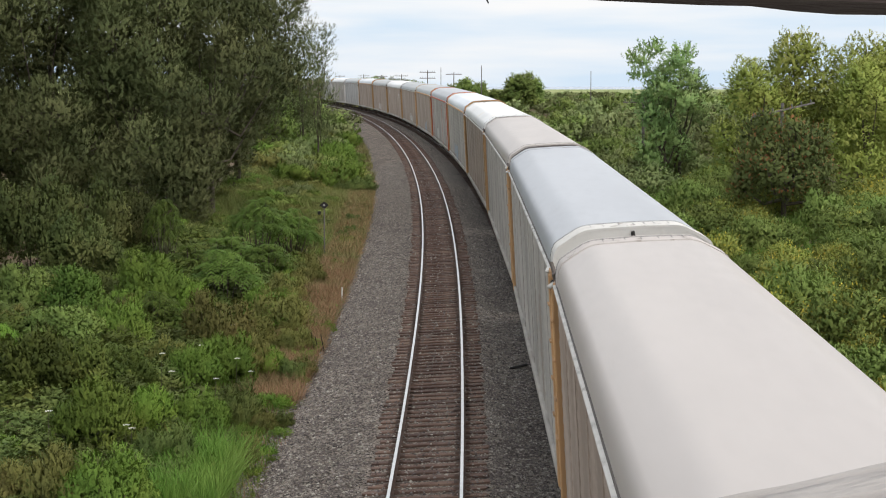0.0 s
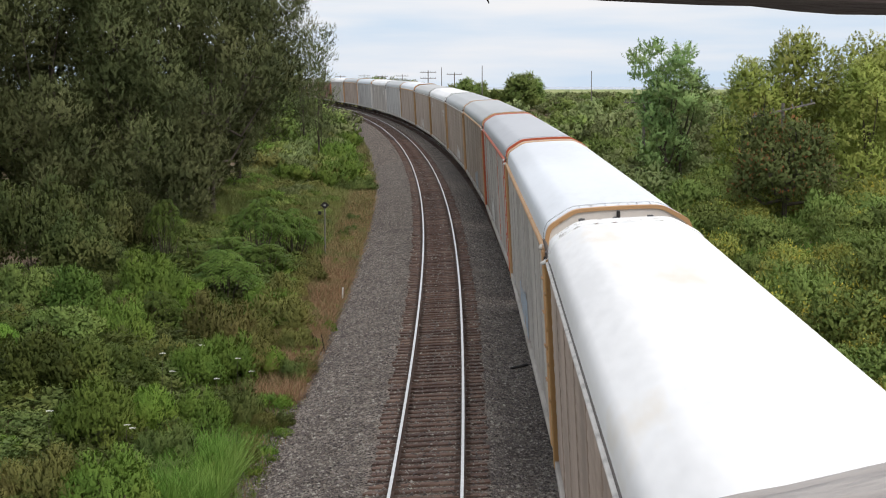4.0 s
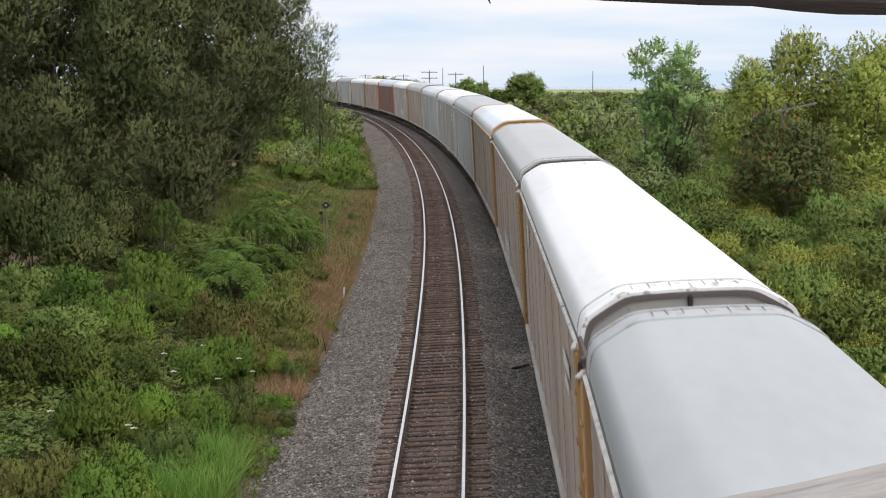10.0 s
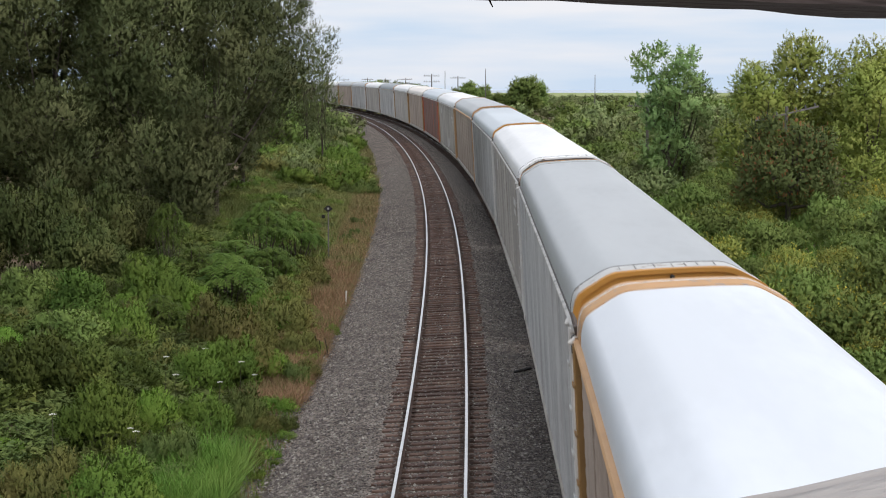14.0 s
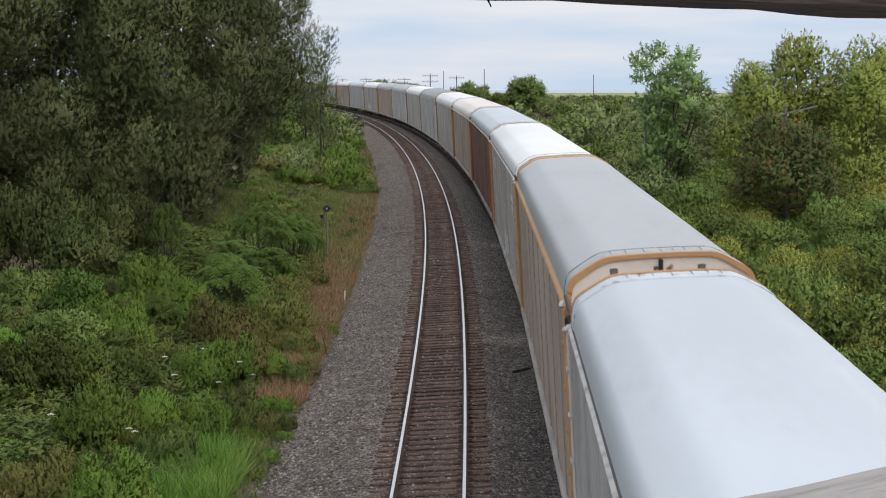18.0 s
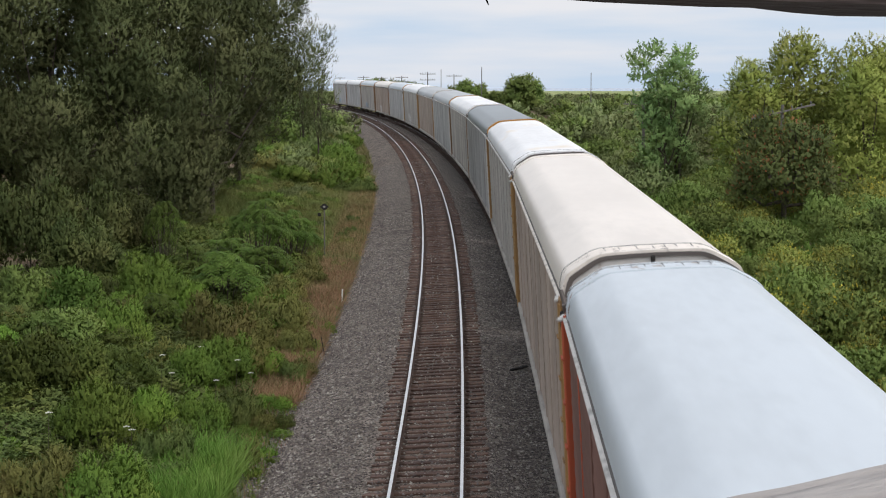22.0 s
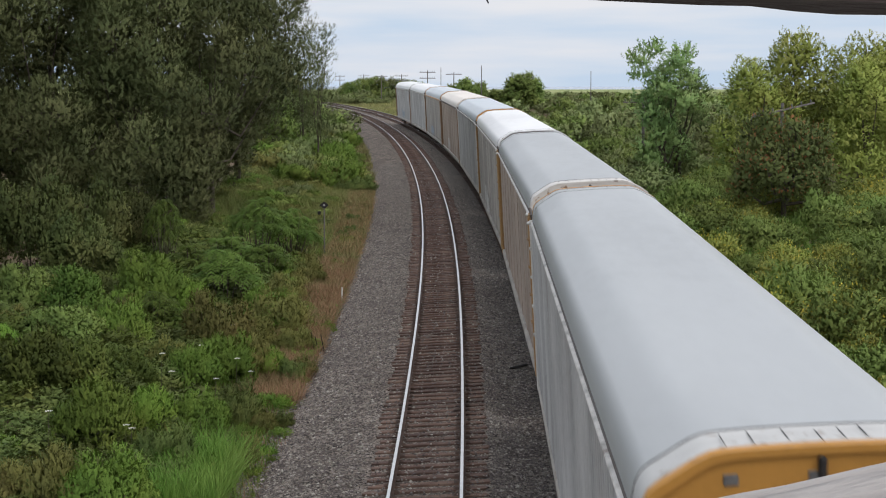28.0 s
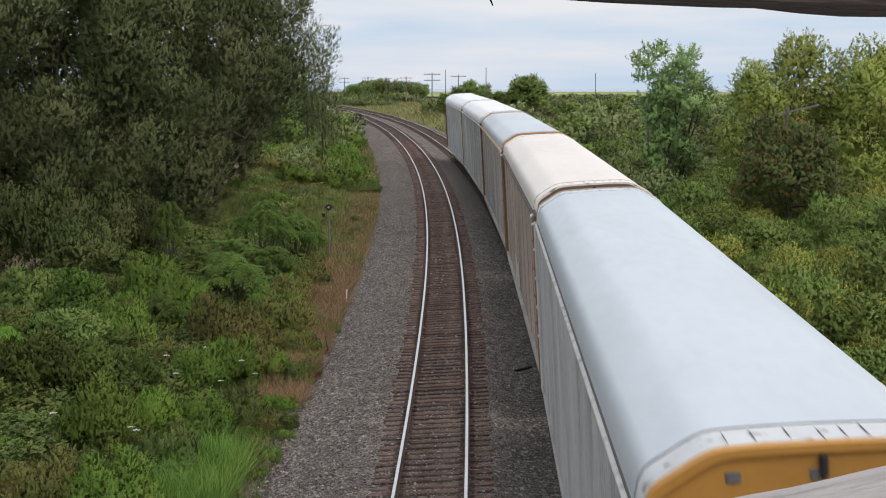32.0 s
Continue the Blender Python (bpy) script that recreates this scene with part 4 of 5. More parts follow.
def frond_shrub(key, tips, spread, height, length, label):
    """A shrub whose stems each end in an umbrella of long drooping leaves made of many leaflets."""
    rng = np.random.default_rng(hash_seed(key))
    th = thing("sumac_shrub", pose(0, 0, -500), label, "shrub")
    quads, shade, stems = [], [], bmesh.new()
    for i in range(tips):
        a, r = i * 2.39996, spread * math.sqrt((i + 0.5) / tips)
        top = np.array((r * math.cos(a), r * math.sin(a), height * (1 - 0.5 * (r / spread) ** 2) * rng.uniform(0.8, 1.1)))
        rod_bm((top[0] * 0.3, top[1] * 0.3, -0.3), top, 0.025, 0.012, 4, stems)
        for j in range(9):
            b = j * 2.39996 + rng.uniform(-0.2, 0.2)
            out = np.array((math.cos(b), math.sin(b), 0.0))
            ln = length * rng.uniform(0.75, 1.15)
            rise = rng.uniform(0.15, 0.75)
            for k in range(1, 8):
                u = k / 7.0
                mid = top + out * ln * u + np.array((0, 0, ln * (rise * u - 0.9 * u * u)))
                way = out + np.array((0, 0, rise - 1.8 * u))
                way /= np.linalg.norm(way)
                side = np.cross(way, (0, 0, 1.0))
                side /= np.linalg.norm(side)
                size = ln * 0.36 * math.sin(math.pi * (0.2 + 0.72 * u))
                for sg in (-1, 1):
                    tip = mid + side * sg * size + way * size * 0.5 - np.array((0, 0, size * 0.3))
                    quads.append((mid - way * ln * 0.05, tip, mid + way * ln * 0.075)[::sg])
                    shade += [out * 0.9 * u + top * np.array((0.35, 0.35, 0)) / spread + np.array((0, 0, 0.75 - 0.45 * u)) + rng.normal(size=3) * 0.18] * 3
    v = np.array(quads).reshape(-1, 3)
    me = bpy.data.meshes.new("foliage")
    me.from_pydata(v.tolist(), [], np.arange(len(v)).reshape(-1, 3).tolist(), shade_flat=False)
    round_normals(me, np.array(shade))
    me.materials.append(LEAVES["sumac"])
    ob = new("foliage", me)
    ob.parent = th
    part("stem", stems, M_BARK, th)
    PLANTS.setdefault(key.split(":")[0], []).append([th, False])


for i in range(3):
    plant_kind("herb:%d" % i, "weed_mound", ("herb", "weed", "herb")[i], dome(210 + i, 24, 0.26, 1.4), 22800, 0.040, 0.019, "rounded mound of fine green weeds", "bush", 0.012, -0.35, 0.88, inner=2400)
    plant_kind("dull:%d" % i, "weed_mound", "sedge", dome(220 + i, 24, 0.25, 1.5), 19200, 0.040, 0.018, "rounded mound of dull brownish-green weeds", "bush", 0.012, -0.35, 0.86, inner=2400)
    plant_kind("deep:%d" % i, "weed_mound", "dark", dome(225 + i, 18, 0.30, 1.5), 15000, 0.06, 0.020, "mound of dark green long-leaved weeds", "bush", 0.012, -0.5, 0.74, inner=1800)
    plant_kind("midmound:%d" % i, "weed_mound", ("meadow", "sedge", "herb")[i], dome(215 + i, 16, 0.30, 1.4), 4200, 0.085, 0.036, "low mound of mixed green weeds", "bush", 0.012, -0.25, 0.7, inner=420)
    plant_kind("cover:%d" % i, "weed_mound", ("dark", "bramble", "dark")[i], dome(270 + i, 14, 0.32, 1.6), 3900, 0.080, 0.038, ("low cover of green weeds", "low cover of bramble leaves", "low cover of dark green weeds")[i] + " under taller plants", "bush", 0.012, -0.2, 0.72, inner=600)
    plant_kind("tuft:%d" % i, "weed_tuft", ("herb", "sedge", "weed")[i], dome(250 + i, 12, 0.34, 1.6), 2700, 0.11, 0.036, "small tuft of leafy green weeds", "plant", 0.012, -0.25, 0.6, inner=300)
    plant_kind("berry_bush:%d" % i, "leafy_bush", "bramble", dome(230 + i, 26, 0.26, 1.7), 19800, 0.038, 0.028, "dark green bramble bush with a ragged top", "bush", 0.02, 0.0, 0.74, inner=1200)
    plant_kind("leafy:%d" % i, "leafy_bush", ("sumac", "olive", "olive")[i], dome(234 + i, 24, 0.27, 1.6), 18000, 0.042, 0.030, ("blue-green leafy bush among the weeds", "yellow-green leafy bush among the weeds", "yellow-green leafy bush among the weeds")[i], "bush", 0.02, 0.0, 0.74, inner=1200)
    plant_kind("tall_bush:%d" % i, "leafy_bush", "thorn", [tuple(2.0 * c for c in q) for q in dome(260 + i, 40, 0.24, 1.6)], 36000, 0.055, 0.040, "tall dark bush with small pale-edged leaves", "bush", 0.03, 0.0, 0.76, inner=2400)
    plant_kind("pale:%d" % i, "leafy_bush", ("grey", "herb", "grey")[i], dome(240 + i, 22, 0.30, 1.6), 5400, 0.085, 0.042, "pale grey-green leafy bush", "bush", 0.02, -0.4, 0.6, inner=600)
    plant_kind("rough:%d" % i, "leafy_bush", ("olive", "yellow", "olive")[i], [tuple(1.7 * c for c in q) for q in dome(280 + i, 30, 0.30, 1.8)], 16800, 0.058, 0.040, ("olive-green leafy bush beyond the train", "yellow-green leafy bush with goldenrod in flower", "olive-green leafy bush beyond the train")[i], "bush", 0.03, 0.0, 0.66, inner=1800, extras=((("blossom", "blossom", 1300, 0.055),) if i == 1 else ()))
    # grey leaves here carry distance haze in their colour
    plant_kind("rough_mid:%d" % i, "leafy_bush", ("olive", "grey", "grey")[i], [tuple(1.9 * c for c in q) for q in dome(290 + i, 24, 0.32, 1.8)], 6600, 0.115, 0.068, ("olive-green leafy bush in the thicket", "grey-green leafy bush in the thicket", "pale green leafy bush in the thicket")[i], "bush", 0.03, 0.0, 0.66, inner=900)
    frond_shrub("sumac:%d" % i, 15 + 3 * i, 1.15, 1.75, 0.62, "dark green sumac shrub with long drooping leaves")
for i in range(3):
    plant_kind("weed:%d" % i, "weed_bush", "weed", clump(10 + i, 12, 1.15, 1.6, 0.52, 0.95), 6600, 0.085, 0.042, "dense green weeds beside the ballast", "bush", 0.02)
    plant_kind("meadow:%d" % i, "meadow_bush", "herb", clump(20 + i, 12, 1.2, 1.45, 0.52, 0.95), 6600, 0.08, 0.04, "leafy olive-green undergrowth bush", "bush", 0.02)
    # the grey thickets have haze mixed into their leaf colour
    plant_kind("thicket:%d" % i, "thicket", ("grey", "olive", "grey")[i], clump(75 + i, 12, 2.4, 2.6, 1.1), 1500, 0.36, 0.22, "dense distant thicket of green shrubs", "shrub", 0.06)
    plant_kind("ash:%d" % i, "tree", "yellow", skirted(80 + i, 26, 2.5, 8.6, 1.35, 0.15), 33000, 0.135, 0.088, "tree with yellowing green leaves", "tree", 0.18, crown="crown")
    # the grey grove is paled in colour to stand for haze
    plant_kind("grove:%d" % i, "tree", ("olive", "olive", "grey")[i], skirted(90 + i, 24, 2.2, 6.5, 1.1, 0.2), 7000, 0.28, 0.16, "small round green tree by the line", "tree", 0.15, crown="crown")
plant_kind("locust:0", "tree", "locust", [(2.0 * math.sin(k * 2.4) * (0.5 + 0.5 * (k % 3) / 2), 1.4 * math.cos(k * 2.4), 4.2 + 0.28 * k, 1.0, 1.0, 0.6) for k in range(14)] + skirted(99, 8, 1.6, 4.0, 0.9, 0.1), 13000, 0.16, 0.09, "airy green tree with gaps in its crown", "tree", 0.14, 0.0, 0.3, crown="crown")
plant_kind("russet:0", "rowan_tree", "russet", [tuple(c * k for c, k in zip(q, (2.75, 2.75, 4.9, 2.75, 2.75, 3.4))) for q in dome(101, 46, 0.23, 1.2)], 39000, 0.085, 0.052, "dark rowan tree with red berry clusters", "tree", 0.15, 0.2, 0.78, crown="crown", extras=(("berry", "berry", 5400, 0.055),), inner=6000)
plant_kind("round:0", "tree", "olive", [tuple(c * k for c, k in zip(q, (3.0, 3.0, 6.6, 3.0, 3.0, 4.4))) for q in dome(107, 34, 0.26, 1.5)], 12000, 0.20, 0.13, "dark green tree with a dense round crown", "tree", 0.2, 0.0, 0.72, crown="crown", inner=2400)
for i in range(2):
    plant_kind("willow:%d" % i, "willow_tree", "willow", billow(111 + i, 30, 4.6, 16.0, 2.0), 60000, 0.17, 0.068, "tall dark willow tree with narrow leaves", "tree", 0.24, -0.3, 0.75, crown="crown", inner=18000, limbs=22)
plant_kind("slender:0", "willow_tree", "willow", [(1.1 * math.sin(k * 2.1), 0.9 * math.cos(k * 1.7), 3.2 + k * 0.62, 1.35 - 0.03 * k, 1.3, 1.5) for k in range(20)], 10800, 0.22, 0.055, "slender grey-green willow with thin feathery top", "tree", 0.105, -0.8, 0.1, crown="crown")


def plant(key, x, y, size=1.0, turn=None, which=None, tall=1.0, sink=0.0):
    """One plant of a kind on the ground at (x, y)."""
    rng = random.Random(int(x * 131 + y * 977))
    slot = PLANTS[key][which if which is not None else rng.randrange(len(PLANTS[key]))]
    z = float(level([x], [y])[0]) - sink
    m = Matrix.LocRotScale((x, y, z), Euler((0, 0, rng.uniform(0, 6.28) if turn is None else turn)), (size, size, size * tall))
    if slot[1]:
        made = copy_thing(slot[0], m)
        made.matrix_basis = m
        return made
    slot[1] = True
    slot[0].matrix_basis = m
    return slot[0]


def belt(keys, s0, s1, l0, l1, count, lo, hi, seed, tall=1.0):
    """Plants of mixed kinds over a stretch of the line's side."""
    rng = random.Random(seed)
    for _ in range(count):
        p = along(rng.uniform(s0, s1), rng.uniform(l0, l1))
        plant(rng.choice(keys), p.x, p.y, rng.uniform(lo, hi), tall=tall * rng.uniform(0.85, 1.15))


# near side of the line, from the bridge on: kind, x, y, size, height factor
NEAR = (
    ("tall_bush", -16.7, 68.4, 1.19, 1.68), ("tall_bush", -20.5, 73.8, 1.08, 1.69), ("tall_bush", -15.1, 71.3, 1.11, 1.69), ("tall_bush", -13.8, 73.3, 0.83, 1.68),
    ("sumac", -11.8, 71.4, 0.63, 2.50), ("sumac", -8.4, 76.5, 1.09, 1.40), ("sumac", -7.2, 79.4, 0.98, 1.39), ("sumac", -9.2, 72.4, 1.07, 0.83),
    ("sumac", -8.3, 64.6, 1.03, 1.13), ("sumac", -7.5, 72.0, 0.85, 1.05), ("sumac", -10.5, 70.2, 0.72, 0.96), ("sumac", -6.6, 82.8, 0.61, 1.28),
    ("herb", -10.4, 60.4, 1.69, 1.36), ("herb", -9.2, 59.9, 1.30, 1.33), ("sumac", -9.6, 56.7, 0.59, 1.27), ("leafy0", -12.5, 57.4, 1.28, 1.35),
    ("leafy1", -14.5, 58.0, 1.30, 1.33), ("leafy1", -11.5, 51.0, 1.47, 0.88), ("herb", -10.2, 52.8, 1.19, 1.35), ("berry_bush", -10.9, 44.7, 1.44, 1.36),
    ("berry_bush", -9.5, 45.1, 1.22, 1.35), ("berry_bush", -8.7, 46.4, 0.87, 1.31), ("berry_bush", -12.2, 45.5, 0.99, 1.35), ("herb", -8.3, 40.3, 1.33, 1.34),
)
BEHIND = (
    ("herb", -7.5, 42.4, 0.94, 1.36), ("dull", -8.5, 35.1, 1.08, 1.32), ("herb", -7.1, 35.2, 1.26, 1.20), ("deep", -6.4, 39.3, 0.88, 1.34),
    ("herb1", -10.1, 38.6, 0.45, 1.31), ("herb", -7.1, 48.4, 0.98, 1.35), ("herb", -6.3, 49.5, 1.08, 1.36), ("dull", -8.0, 49.4, 0.93, 1.34),
    ("dull", -5.9, 50.5, 1.10, 1.34), ("herb", -5.3, 50.6, 0.77, 1.35), ("dull", -7.4, 55.2, 1.43, 1.34), ("dull", -6.3, 55.4, 0.97, 1.34),
    ("herb", -6.2, 42.8, 0.87, 1.34), ("deep", -5.4, 44.3, 0.80, 1.35), ("dull", -5.8, 59.1, 1.28, 1.26), ("dull", -4.9, 55.1, 0.80, 1.31),
    ("dull", -5.7, 71.3, 0.93, 1.11), ("dull", -6.2, 66.8, 0.97, 1.23), ("herb", -6.8, 62.2, 0.90, 1.34), ("dull", -4.4, 51.5, 0.67, 0.90),
    ("deep", -4.6, 50.4, 0.55, 1.27), ("dull", -4.7, 43.6, 0.47, 1.31), ("deep", -4.2, 44.3, 0.35, 1.20), ("dull", -4.7, 40.5, 0.33, 1.31),
)
for kind, x, y, sz, tall in NEAR + BEHIND:
    plant(kind.rstrip("01"), x, y, sz, tall=tall, which=int(kind[-1]) if kind[-1] in "01" else None)
for x, y, sz in ((-5.0, 47.0, 0.42), (-4.6, 47.2, 0.35), (-5.0, 51.0, 0.45), (-4.7, 52.6, 0.3), (-4.6, 44.0, 0.33), (-4.4, 41.2, 0.3), (-4.9, 42.0, 0.4), (-4.5, 56.5, 0.35), (-4.5, 39.2, 0.28), (-4.6, 61.5, 0.4), (-4.9, 78.0, 0.45), (-5.0, 88.0, 0.5)):
    plant("tuft", x, y, sz)
rng_cover = random.Random(77)
for i in range(31):
    for j in range(6):
        p = along(34 + 1.75 * i + rng_cover.uniform(-0.6, 0.6), -7.0 - 1.55 * j + rng_cover.uniform(-0.5, 0.5))
        plant("cover", p.x, p.y, rng_cover.uniform(1.0, 1.35), tall=rng_cover.uniform(0.4, 0.62))
belt(["tuft"], 33, 64, -6.6, -4.8, 30, 0.3, 0.6, 11)
belt(["herb", "leafy", "deep", "dull"], 44, 64, -14.5, -7.5, 16, 0.7, 1.0, 27)
belt(["weed", "meadow", "meadow"], 33, 66, -5.0, -3.8, 26, 0.12, 0.26, 17)
belt(["tall_bush"], 60, 86, -25, -13.5, 12, 0.75, 1.05, 4, 1.25)
belt(["dull", "tuft"], 50, 76, -7.0, -5.2, 18, 0.4, 0.75, 23)
belt(["tuft", "tuft", "midmound"], 62, 100, -7.2, -5.4, 24, 0.4, 0.75, 19)
belt(["midmound", "midmound", "midmound", "pale"], 84, 142, -13.5, -6.2, 100, 0.6, 1.05, 5, 0.75)
belt(["deep", "leafy"], 118, 160, -6.4, -4.6, 9, 0.7, 1.25, 55)
belt(["deep"], 86, 100, -5.2, -4.6, 3, 0.45, 0.6, 56)
belt(["pale", "pale", "midmound"], 122, 200, -13.5, -5.6, 58, 1.4, 2.3, 6)
belt(["pale", "thicket"], 180, 270, -16, -4.6, 34, 0.8, 1.4, 7)
belt(["thicket"], 100, 180, -45, -16, 26, 1.2, 2.0, 9)
belt(["grove", "thicket"], 280, 420, -40, -9, 18, 0.9, 1.3, 8)


def willow(x, y, lobes, seed):
    """A willow of billowing lobes, each with smaller plumes on it; lobes: x, y, height over the rails, radius."""
    rng = random.Random(seed)
    z = float(level([x], [y])[0])
    blobs = []
    for lx, ly, lz, r in lobes:
        c = Vector((lx - x, ly - y, lz - z))
        blobs.append((*c, r, r, r * 1.05))
        for k in range(9):
            a, up = k * 2.39996 + rng.uniform(-0.5, 0.5), rng.uniform(-0.35, 0.95)
            q, side = r * rng.uniform(0.28, 0.48), math.sqrt(1 - up * up)
            blobs.append((c.x + r * 0.86 * side * math.cos(a), c.y + r * 0.86 * side * math.sin(a), c.z + r * 0.9 * up, q, q, q * 1.5))
    th = thing("willow_tree", pose(x, y, z), "tall dark willow tree with billowing narrow-leaved crown", "tree")
    me = leaf_mesh("crown", blobs, int(1200 * sum(q[3] ** 2 for q in blobs)), 0.12, 0.044, seed, -0.45, 0.87, True, 12000)
    me.materials.append(LEAVES["willow"])
    new("crown", me).parent = th
    part("trunk", stem_bm(blobs[::10], seed, 0.16, -0.4), M_BARK, th)


willow(-12.6, 92.5, ((-9.4, 92.0, 11.6, 1.7), (-9.3, 94.0, 9.2, 1.7), (-10.4, 90.0, 9.6, 1.8), (-12.2, 92.0, 12.6, 1.7), (-12.5, 88.0, 7.6, 1.7), (-12.7, 87.0, 4.4, 1.4),
                     (-13.6, 87.0, 4.2, 1.5), (-12.6, 88.2, 6.0, 1.4), (-9.2, 94.0, 13.8, 1.6), (-11.4, 94.0, 15.2, 1.8), (-10.6, 95.0, 7.0, 1.5), (-12.9, 86.6, 2.8, 1.2), (-13.3, 93.0, 10.6, 1.7)), 301)
willow(-17.0, 94.0, ((-17.5, 91.0, 11.6, 2.2), (-15.5, 91.0, 10.0, 1.8), (-14.9, 88.0, 5.8, 1.7), (-16.3, 92.0, 7.6, 1.9), (-15.2, 92.0, 13.4, 2.0), (-18.4, 92.0, 14.6, 2.2), (-15.0, 89.5, 3.6, 1.5),
                     (-16.2, 88.5, 3.8, 1.7), (-14.2, 90.0, 8.6, 1.4), (-18.0, 91.0, 8.8, 1.8), (-13.4, 96.0, 14.0, 2.0)), 302)
willow(-22.0, 93.5, ((-20.2, 88.0, 7.4, 1.8), (-21.8, 88.0, 12.4, 2.1), (-18.8, 89.0, 5.4, 1.9), (-22.6, 90.0, 6.2, 2.0), (-20.6, 93.0, 14.4, 2.2), (-24.4, 90.0, 11.8, 2.2), (-24.8, 90.0, 7.6, 2.2), (-20.6, 88.6, 4.2, 1.7)), 303)
willow(-13.6, 113.0, ((-13.0, 110.0, 6.8, 1.7), (-11.2, 112.0, 8.2, 1.6), (-11.2, 113.0, 10.4, 1.8), (-13.2, 111.0, 9.6, 2.0), (-13.8, 112.0, 4.4, 1.5), (-13.4, 113.0, 13.0, 2.0)), 304)
for x, y, sz, k in ((-16.2, 102, 1.1, 0), (-22.5, 98, 1.1, 1), (-29.5, 93, 1.05, 0), (-20.5, 107, 1.1, 0), (-29.5, 106, 1.1, 1)):
    plant("willow", x, y, sz, which=k)
plant("slender", -11.0, 150, 0.92, tall=0.82)
plant("slender", -13.0, 158, 0.95, tall=0.9)
plant("grove", -15.6, 156, 0.9)
# far side of the line
belt(["rough"], 36, 78, 9.6, 21, 40, 0.75, 1.25, 11)
belt(["rough"], 78, 112, 10.5, 26, 38, 0.8, 1.3, 12)
belt(["rough_mid"], 106, 172, 11.0, 40, 62, 0.8, 1.4, 13)
belt(["thicket"], 165, 260, 13.5, 62, 110, 0.7, 1.1, 14)
belt(["thicket"], 260, 420, 15, 110, 100, 0.8, 1.2, 15, 0.62)
belt(["thicket"], 400, 520, 9, 34, 26, 0.8, 1.2, 16)
for x, y, sz in ((14.0, 73.5, 0.55), (15.2, 74.5, 0.6), (15.0, 69.5, 0.6), (13.4, 67.0, 0.5), (13.2, 53.5, 0.5), (14.6, 56.5, 0.55), (13.6, 57.5, 0.5)):
    plant("rough", x, y, sz, which=1)
plant("leafy", 19.2, 85.5, 1.5, which=1, tall=1.5)
plant("russet", 18.3, 91, 1.2, tall=1.16)
for i, (x, y, sz, tall) in enumerate(((20.6, 112, 0.95, 0.97), (24.0, 114, 1.12, 0.95), (28.2, 112, 1.12, 0.9), (26.0, 104, 0.95, 0.95), (31.5, 116, 1.1, 0.92))):
    plant("ash", x, y, sz, tall=tall, which=i % 3)
plant("locust", 15.6, 120, 1.12, tall=1.12)
plant("locust", 17.0, 122, 1.0, turn=1.0)
for x, y, sz, tall in ((13.6, 300, 1.3, 0.80), (15.6, 303, 1.0, 0.88), (4.2, 303, 1.0, 0.95), (2.2, 306, 0.8, 0.95), (6.4, 306, 0.8, 1.05), (9.8, 308, 0.8, 0.75), (-0.4, 310, 0.7, 0.8)):
    plant("round", x, y, sz, tall=tall)
for x, y, sz in ((0.5, 312, 0.9), (3.4, 313, 1.0), (7.2, 313, 1.0), (10.6, 314, 1.0), (-2.6, 316, 0.8), (12.2, 318, 1.0)):
    plant("thicket", x, y, sz, tall=1.2)
plant("thicket", 24.2, 330, 0.9)
for x, y, sz in ((-21, 440, 0.85), (-18.5, 445, 0.9), (-16, 440, 0.85), (-13.5, 445, 0.8), (-11, 440, 0.75), (-8.6, 450, 0.7), (-24, 452, 0.8), (-27, 470, 0.7), (-6.2, 452, 0.6)):
    plant("grove", x, y, sz * 1.1, tall=0.86)

POLE_ROWS = ((-2.9, 320, 7.9, 2), (-9.7, 400, 6.6, 2), (-15.5, 430, 6.8, 2), (-20.5, 440, 6.9, 2), (-30.2, 500, 7.2, 2), (2.1, 330, 6.8, 1), (6.1, 270, 8.3, 0), (26.0, 300, 6.7, 0), (-0.4, 330, 8.0, 0), (14.7, 125, 6.2, 1))
for x, y, hgt, arms in POLE_ROWS:
    build_pole(x, y, hgt, arms, "weathered wooden pole with crossarms" if arms else "thin grey wooden pole")


